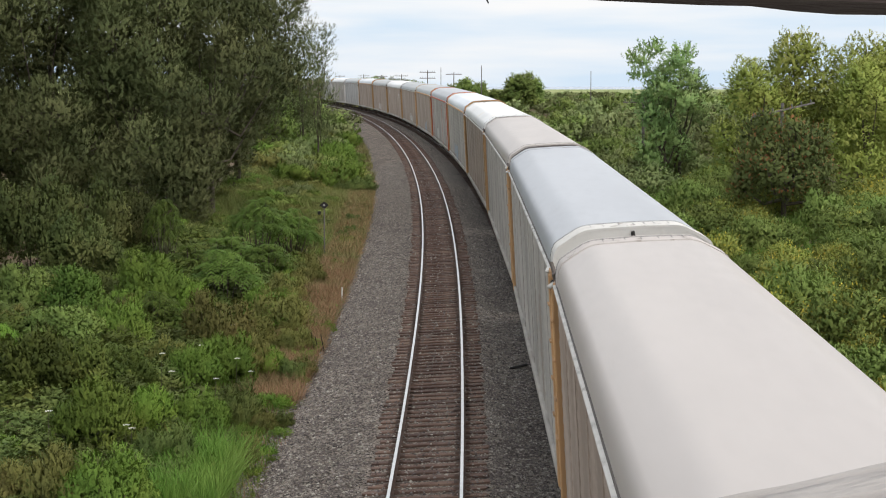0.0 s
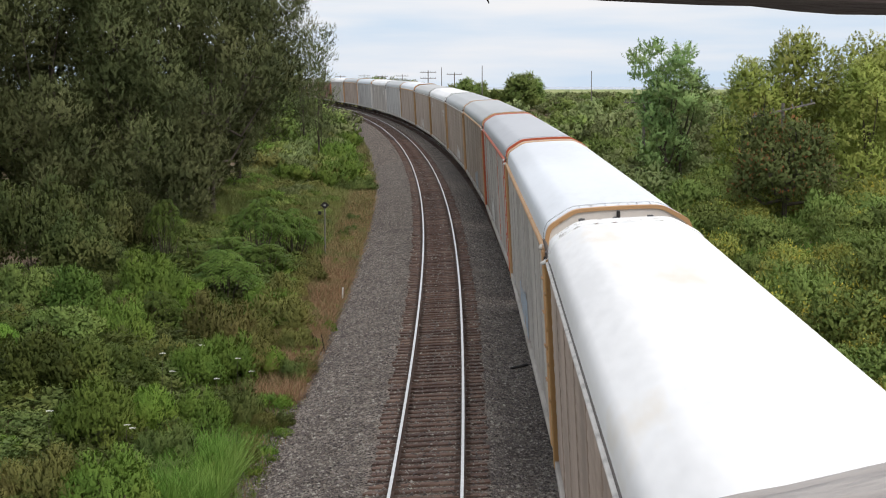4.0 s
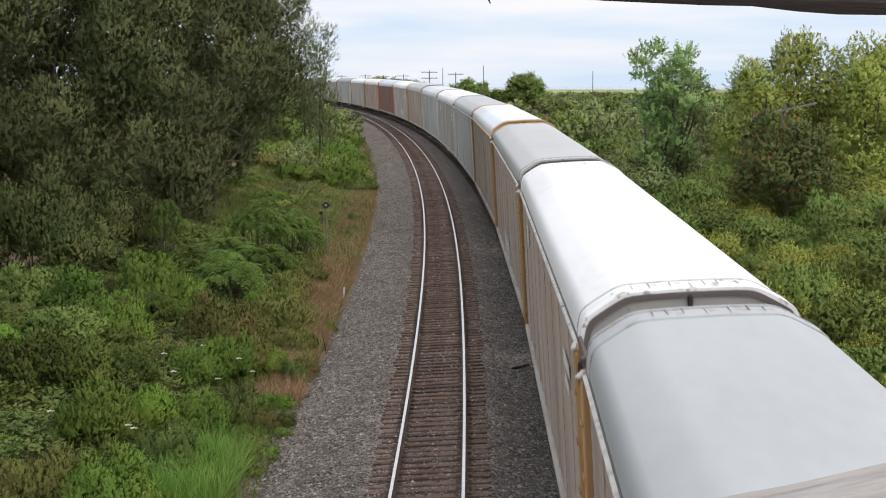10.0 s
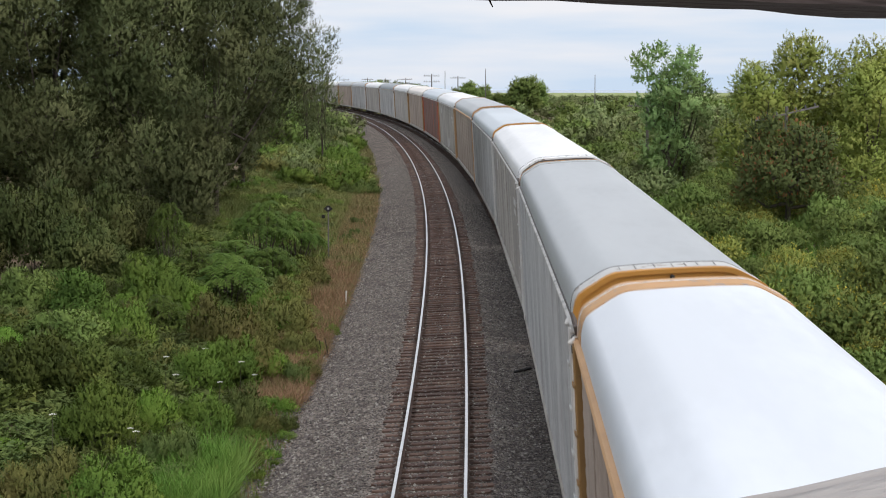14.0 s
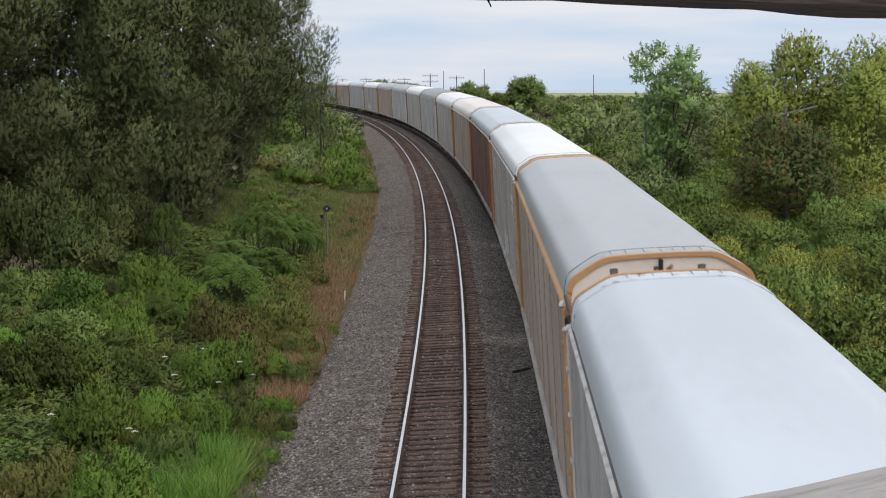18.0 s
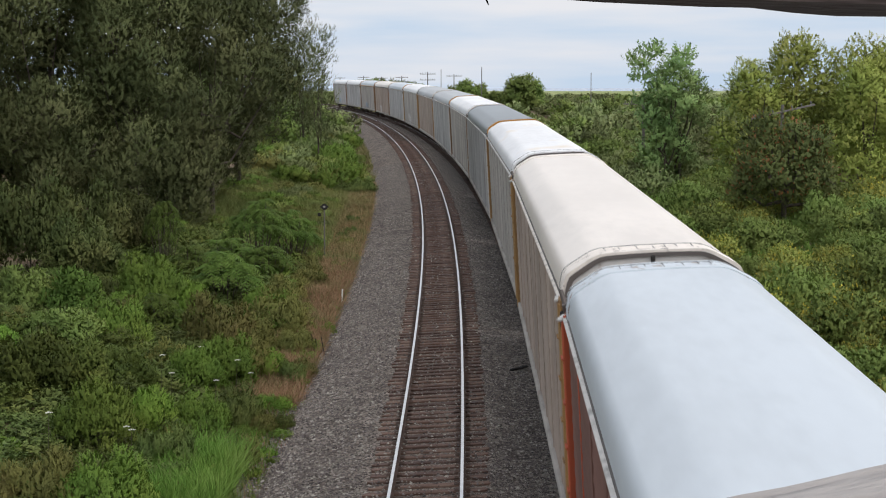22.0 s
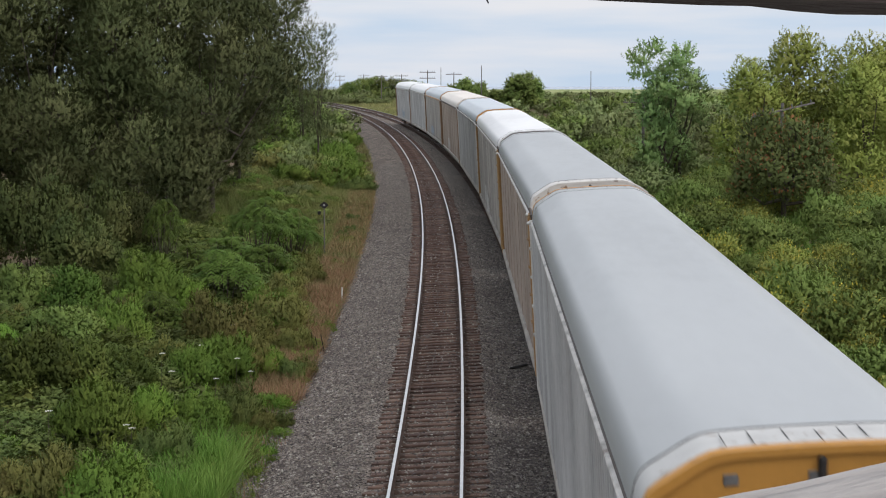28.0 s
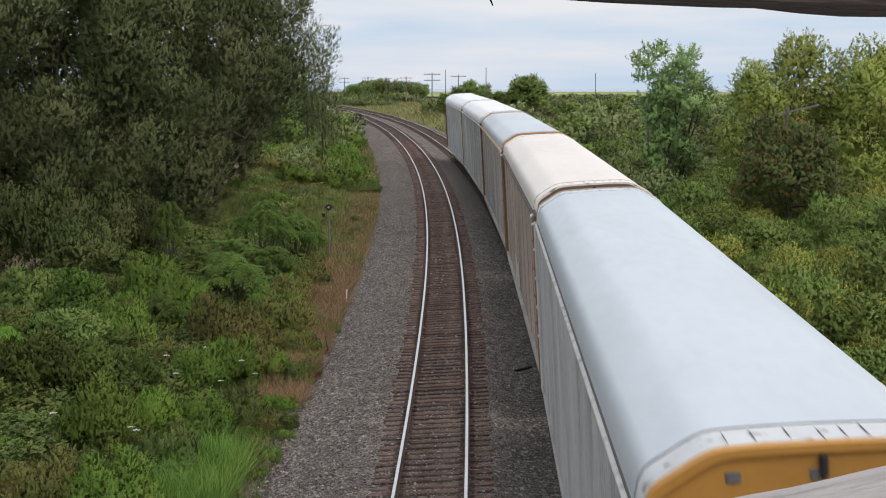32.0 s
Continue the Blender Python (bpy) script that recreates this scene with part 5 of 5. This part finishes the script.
def small_things():
    # leaning old pole behind the rowan tree
    build_pole(18.9, 94.9, 6.5, 1, "old pole with one tilted crossarm among leaves", 3.6, 13.0)
    # marker post beside the line
    m = thing("marker_post", pose(-5.75, 82, float(level([-5.75], [82])[0]) - 0.2), "thin grey post with a small dark marker plate", "sign")
    part("post", rod_bm((0, 0, 0), (0, 0, 2.75), 0.035, 0.03, 8), M_POLE, m)
    plate = part("plate", rod_bm((0.0, -0.04, 2.70), (0.0, -0.07, 2.70), 0.15, 0.15, 18), M_BLACK, m, "small round black plate")
    part("pale_oval", rod_bm((0.0, -0.072, 2.70), (0.0, -0.078, 2.70), 0.055, 0.055, 14), M_CONCRETE, plate)
    for side in (-1, 1):
        part("clip", box_bm(0.06, 0.03, 0.10, (side * 0.17, -0.05, 2.70), 0.015), M_BLACK, plate)
    part("tag", box_bm(0.16, 0.03, 0.16, (-0.24, -0.05, 2.32), 0.02), M_BLACK, m, "small dark tag")
    st = part("stake", rod_bm((0, 0, -0.15), (0.03, 0, 0.62), 0.035, 0.03, 7), M_WHITE, None)
    st.location = (-4.05, 67.3, float(level([-4.05], [67.3])[0]))
    tagged(st, "short pale wooden stake in dry grass", "stake")
    d = thing("dead_stalks", pose(-4.2, 55.4, float(level([-4.2], [55.4])[0])), "dark bare stalks standing in dry grass", "plant")
    for x, y, h in ((0, 0, 0.75), (0.12, 0.1, 0.6), (-0.18, 0.05, 0.5), (0.3, 0.2, 0.65)):
        part("stalk", rod_bm((x, y, -0.1), (x - 0.14, y, h), 0.025, 0.01, 6), M_BLACK, d)
    p = along(49.6, 2.42, -0.18)
    b = part("scrap_timber", box_bm(0.62, 0.11, 0.07, (0, 0, 0), 0.03), M_BLACK, None)
    b.matrix_basis = Matrix.Translation(p) @ Euler((0, -0.12, heading(49.6) + 0.5)).to_matrix().to_4x4()
    tagged(b, "dark scrap timber lying on the ballast", "timber")


small_things()


def umbel(x, y, high):
    """A white umbel flower on its thin stem."""
    f = thing("wildflower", pose(x, y, float(level([x], [y])[0])), "small white umbel flower on a thin stem", "flower", "white flowers among the weeds")
    part("stem", rod_bm((0, 0, 0), (0.04, 0, high), 0.006, 0.004, 5), M_BARK, f)
    bm = bmesh.new()
    for k in range(9):
        r = 0.028 * math.sqrt(k)
        bmesh.ops.create_icosphere(bm, subdivisions=1, radius=0.022, matrix=Matrix.Translation((0.04 + r * math.cos(k * 2.4), r * math.sin(k * 2.4), high + 0.01 - 0.2 * r)) @ Matrix.Diagonal((1, 1, 0.5, 1)))
    part("blossom", bm, LEAVES["umbel"], f)


for x, y, high in ((-7.3, 39.0, 1.15), (-7.5, 39.4, 1.1), (-7.0, 43.0, 1.55), (-7.6, 45.2, 1.5), (-6.2, 45.5, 1.0), (-6.0, 48.6, 1.0), (-5.7, 50.5, 0.8), (-5.9, 51.6, 0.9), (-7.1, 49.0, 1.25), (-6.9, 55.0, 0.9), (-8.9, 37.6, 1.6), (-5.5, 47.6, 0.85)):
    umbel(x, y, high)


def stones(count, s0, s1, seed):
    """Loose stones over the ballast bed."""
    rng = np.random.default_rng(seed)
    n = count
    s = s0 + (s1 - s0) * rng.random(n) ** 1.4
    off = np.where(rng.random(n) < 0.09, rng.uniform(-1.3, 1.3, n), np.where(rng.random(n) < 0.55, -1.36 - 3.1 * rng.random(n) ** 0.9, rng.uniform(1.36, 3.3, n)))
    xs = [-4.6, -4.2, -3.7, -3.0, -2.0, -1.42, -1.32, 1.32, 1.42, 2.1, GAP - 1.45]
    zs = [-0.85, -0.84, -0.80, -0.55, -0.33, lean_point(0, -1.42, -0.215)[1], lean_point(0, -1.32, -0.175)[1], lean_point(0, 1.32, -0.175)[1], lean_point(0, 1.42, -0.215)[1], -0.24, lean_point(GAP, -1.45, -0.215)[1]]
    up = np.interp(off, xs, zs) + 0.008
    t = np.interp(s, WAY, TURN)
    c = np.stack((np.interp(s, WAY, LINE_X) + off * np.cos(t), np.interp(s, WAY, LINE_Y) + off * np.sin(t), np.interp(s, WAY, RISE) + up), -1)
    r = (0.017 + 0.030 * rng.random(n) ** 2)[:, None]
    axes = np.array(((1, 0, 0), (0, 1, 0), (-1, 0, 0), (0, -1, 0), (0, 0, 1)), float)
    turn = rng.uniform(0, 6.28, n)
    ca, sa = np.cos(turn), np.sin(turn)
    verts = []
    for ax in axes:
        q = ax * (1 + rng.uniform(-0.35, 0.35, (n, 1))) + rng.uniform(-0.25, 0.25, (n, 3))
        verts.append(c + r * np.stack((q[:, 0] * ca - q[:, 1] * sa, q[:, 0] * sa + q[:, 1] * ca, q[:, 2] * 0.8), -1))
    v = np.stack(verts, 1).reshape(-1, 3)
    base = np.arange(n)[:, None] * 5
    f = np.concatenate([base + np.array(((0, 1, 4),)), base + np.array(((1, 2, 4),)), base + np.array(((2, 3, 4),)), base + np.array(((3, 0, 4),))], 1).reshape(-1)
    me = bpy.data.meshes.new("loose_stones")
    me.vertices.add(n * 5)
    me.vertices.foreach_set("co", v.ravel())
    me.loops.add(n * 12)
    me.loops.foreach_set("vertex_index", f)
    me.polygons.add(n * 4)
    me.polygons.foreach_set("loop_start", np.arange(0, n * 12, 3))
    me.update(calc_edges=True)
    me.materials.append(M_STONE)
    tagged(new("loose_stones", me), "loose grey stones on the ballast", "stones", kind="stuff")


stones(95000, 33, 150, 21)


def blades(name, count, s0, s1, l0, l1, low, high, material, seed, label, wide=0.02):
    """Grass blades over a strip beside the line."""
    rng = np.random.default_rng(seed)
    s, off = rng.uniform(s0, s1, count), rng.uniform(l0, l1, count)
    keep = 0.5 + 0.5 * np.sin(s * 1.7 + off * 2.3) * np.sin(off * 3.1 - s * 0.6) + rng.uniform(-0.3, 0.6, count) > 0.35
    s, off = s[keep], off[keep]
    n = len(s)
    t = np.interp(s, WAY, TURN)
    x, y = np.interp(s, WAY, LINE_X) + off * np.cos(t), np.interp(s, WAY, LINE_Y) + off * np.sin(t)
    z = level(x, y) - 0.03
    h, a, lean = rng.uniform(low, high, n), rng.uniform(0, 6.28, n), rng.uniform(0.05, 1.5, n)
    w = wide * rng.uniform(0.6, 1.4, n)
    dx, dy = np.cos(a), np.sin(a)
    base = np.stack((x, y, z), -1)
    v = np.stack((base + np.stack((-dy * w, dx * w, 0 * w), -1), base + np.stack((dy * w, -dx * w, 0 * w), -1), base + np.stack((dx * lean * h, dy * lean * h, h), -1)), 1).reshape(-1, 3)
    me = bpy.data.meshes.new(name)
    me.vertices.add(n * 3)
    me.vertices.foreach_set("co", v.ravel())
    me.loops.add(n * 3)
    me.loops.foreach_set("vertex_index", np.arange(n * 3))
    me.polygons.add(n)
    me.polygons.foreach_set("loop_start", np.arange(0, n * 3, 3))
    me.update(calc_edges=True)
    me.materials.append(material)
    tagged(new(name, me), label, "grass", kind="stuff")


M_UNDERGRASS = leaf_mat("undergrowth_grass", [(0.07, 0.12, 0.03), (0.11, 0.165, 0.04), (0.17, 0.20, 0.065)])
M_BANKGRASS = leaf_mat("bank_grass", [(0.15, 0.16, 0.06), (0.21, 0.21, 0.08), (0.28, 0.24, 0.11)])
blades("dry_grass", 46000, 47, 80, -5.5, -3.9, 0.15, 0.55, M_DRYGRASS, 1, "dry reddish-brown grass at the ballast edge", 0.012)
blades("verge_tufts", 20000, 34, 130, -5.2, -3.9, 0.1, 0.4, M_GRASS, 7, "short green tufts at the ballast edge", 0.012)
blades("pale_dry_grass", 32000, 82, 132, -6.8, -3.8, 0.15, 0.5, M_DRYGRASS, 31, "dry pinkish-brown grass along the line", 0.016)
M_TANGRASS = leaf_mat("tan_grass", [(0.215, 0.205, 0.085), (0.285, 0.26, 0.112), (0.22, 0.25, 0.085)])
blades("tan_grass", 60000, 60, 142, -7.4, -3.9, 0.15, 0.55, M_TANGRASS, 41, "tan and green grass on the bank", 0.016)
M_MEADOWGRASS = leaf_mat("meadow_grass", [(0.13, 0.18, 0.055), (0.20, 0.24, 0.075), (0.27, 0.27, 0.105)])
blades("meadow_grass", 70000, 80, 145, -14.0, -5.6, 0.3, 0.8, M_MEADOWGRASS, 43, "yellow-green meadow grass among low weeds", 0.02)
M_TALLGRASS = leaf_mat("tall_grass", [(0.09, 0.18, 0.03), (0.14, 0.25, 0.045), (0.21, 0.30, 0.07)])
blades("tall_grass", 8000, 35, 41, -6.3, -4.5, 0.3, 0.95, M_TALLGRASS, 9, "tall bright green grass near the ballast", 0.013)
blades("sparse_dry_grass", 16000, 33, 140, -6.4, -3.7, 0.1, 0.35, M_DRYGRASS, 8, "sparse dry grass at the ballast edge", 0.012)
blades("green_grass", 60000, 33, 82, -12, -4.8, 0.15, 0.5, M_UNDERGRASS, 2, "long green grass among the bushes", 0.014)
blades("far_grass", 60000, 84, 330, -14, -3.8, 0.15, 0.5, M_BANKGRASS, 3, "dull grass along the line", 0.04)
blades("far_bank_grass", 30000, 220, 460, 7.6, 26, 0.3, 0.8, M_BANKGRASS, 14, "dull yellow-green grass on the far bank", 0.08)
blades("verge_grass", 60000, 40, 200, 8, 20, 0.3, 0.8, M_GRASS, 4, "green grass beyond the train", 0.03)


# ---------------------------------------------------------------- what moves
TRAVEL_T = (0, 3, 6, 9, 12, 14, 17, 20, 23, 25, 28, 30, 32)
TRAVEL_D = (0.0, 61.9, 124.2, 188.0, 250.6, 292.3, 355.6, 419.3, 483.3, 525.8, 590.6, 633.6, 676.4)


def travelled(t):
    """How far the train has gone: a steady gain in speed with small departures."""
    smooth = 1.1003e-4 * t ** 3 + 8.7145e-3 * t ** 2 + 20.7593 * t - 0.21
    gap = [d - (1.1003e-4 * u ** 3 + 8.7145e-3 * u ** 2 + 20.7593 * u - 0.21) for u, d in zip(TRAVEL_T, TRAVEL_D)]
    return smooth + float(np.interp(t, TRAVEL_T, gap))


# arc length along the far track, which lies outside the near one on the curve
ARC = np.cumsum(np.hypot(np.gradient(LINE_X + GAP * np.cos(TURN)), np.gradient(LINE_Y + GAP * np.sin(TURN))))
ARC = ARC - np.interp(0, WAY, ARC)


def car_pose(mid):
    """The pose of a car whose middle is at that arc length of the far track: its trucks stand on the curve."""
    a, b = (along(float(np.interp(mid + d, ARC, WAY)), GAP, CANT / 2) for d in (-9.9, 9.9))
    c, d = (a + b) / 2, b - a
    return Matrix.Translation(c) @ Euler((math.atan2(d.z, math.hypot(d.x, d.y)), -LEAN, math.atan2(-d.x, d.y))).to_matrix().to_4x4()


def motions():
    for k, car in enumerate(TRAIN):
        first = 30.75 + (k - 1.5) * PITCH
        walk(car, [(t * 0.5, car_pose(first - travelled(t * 0.5))) for t in range(65)])


motions()
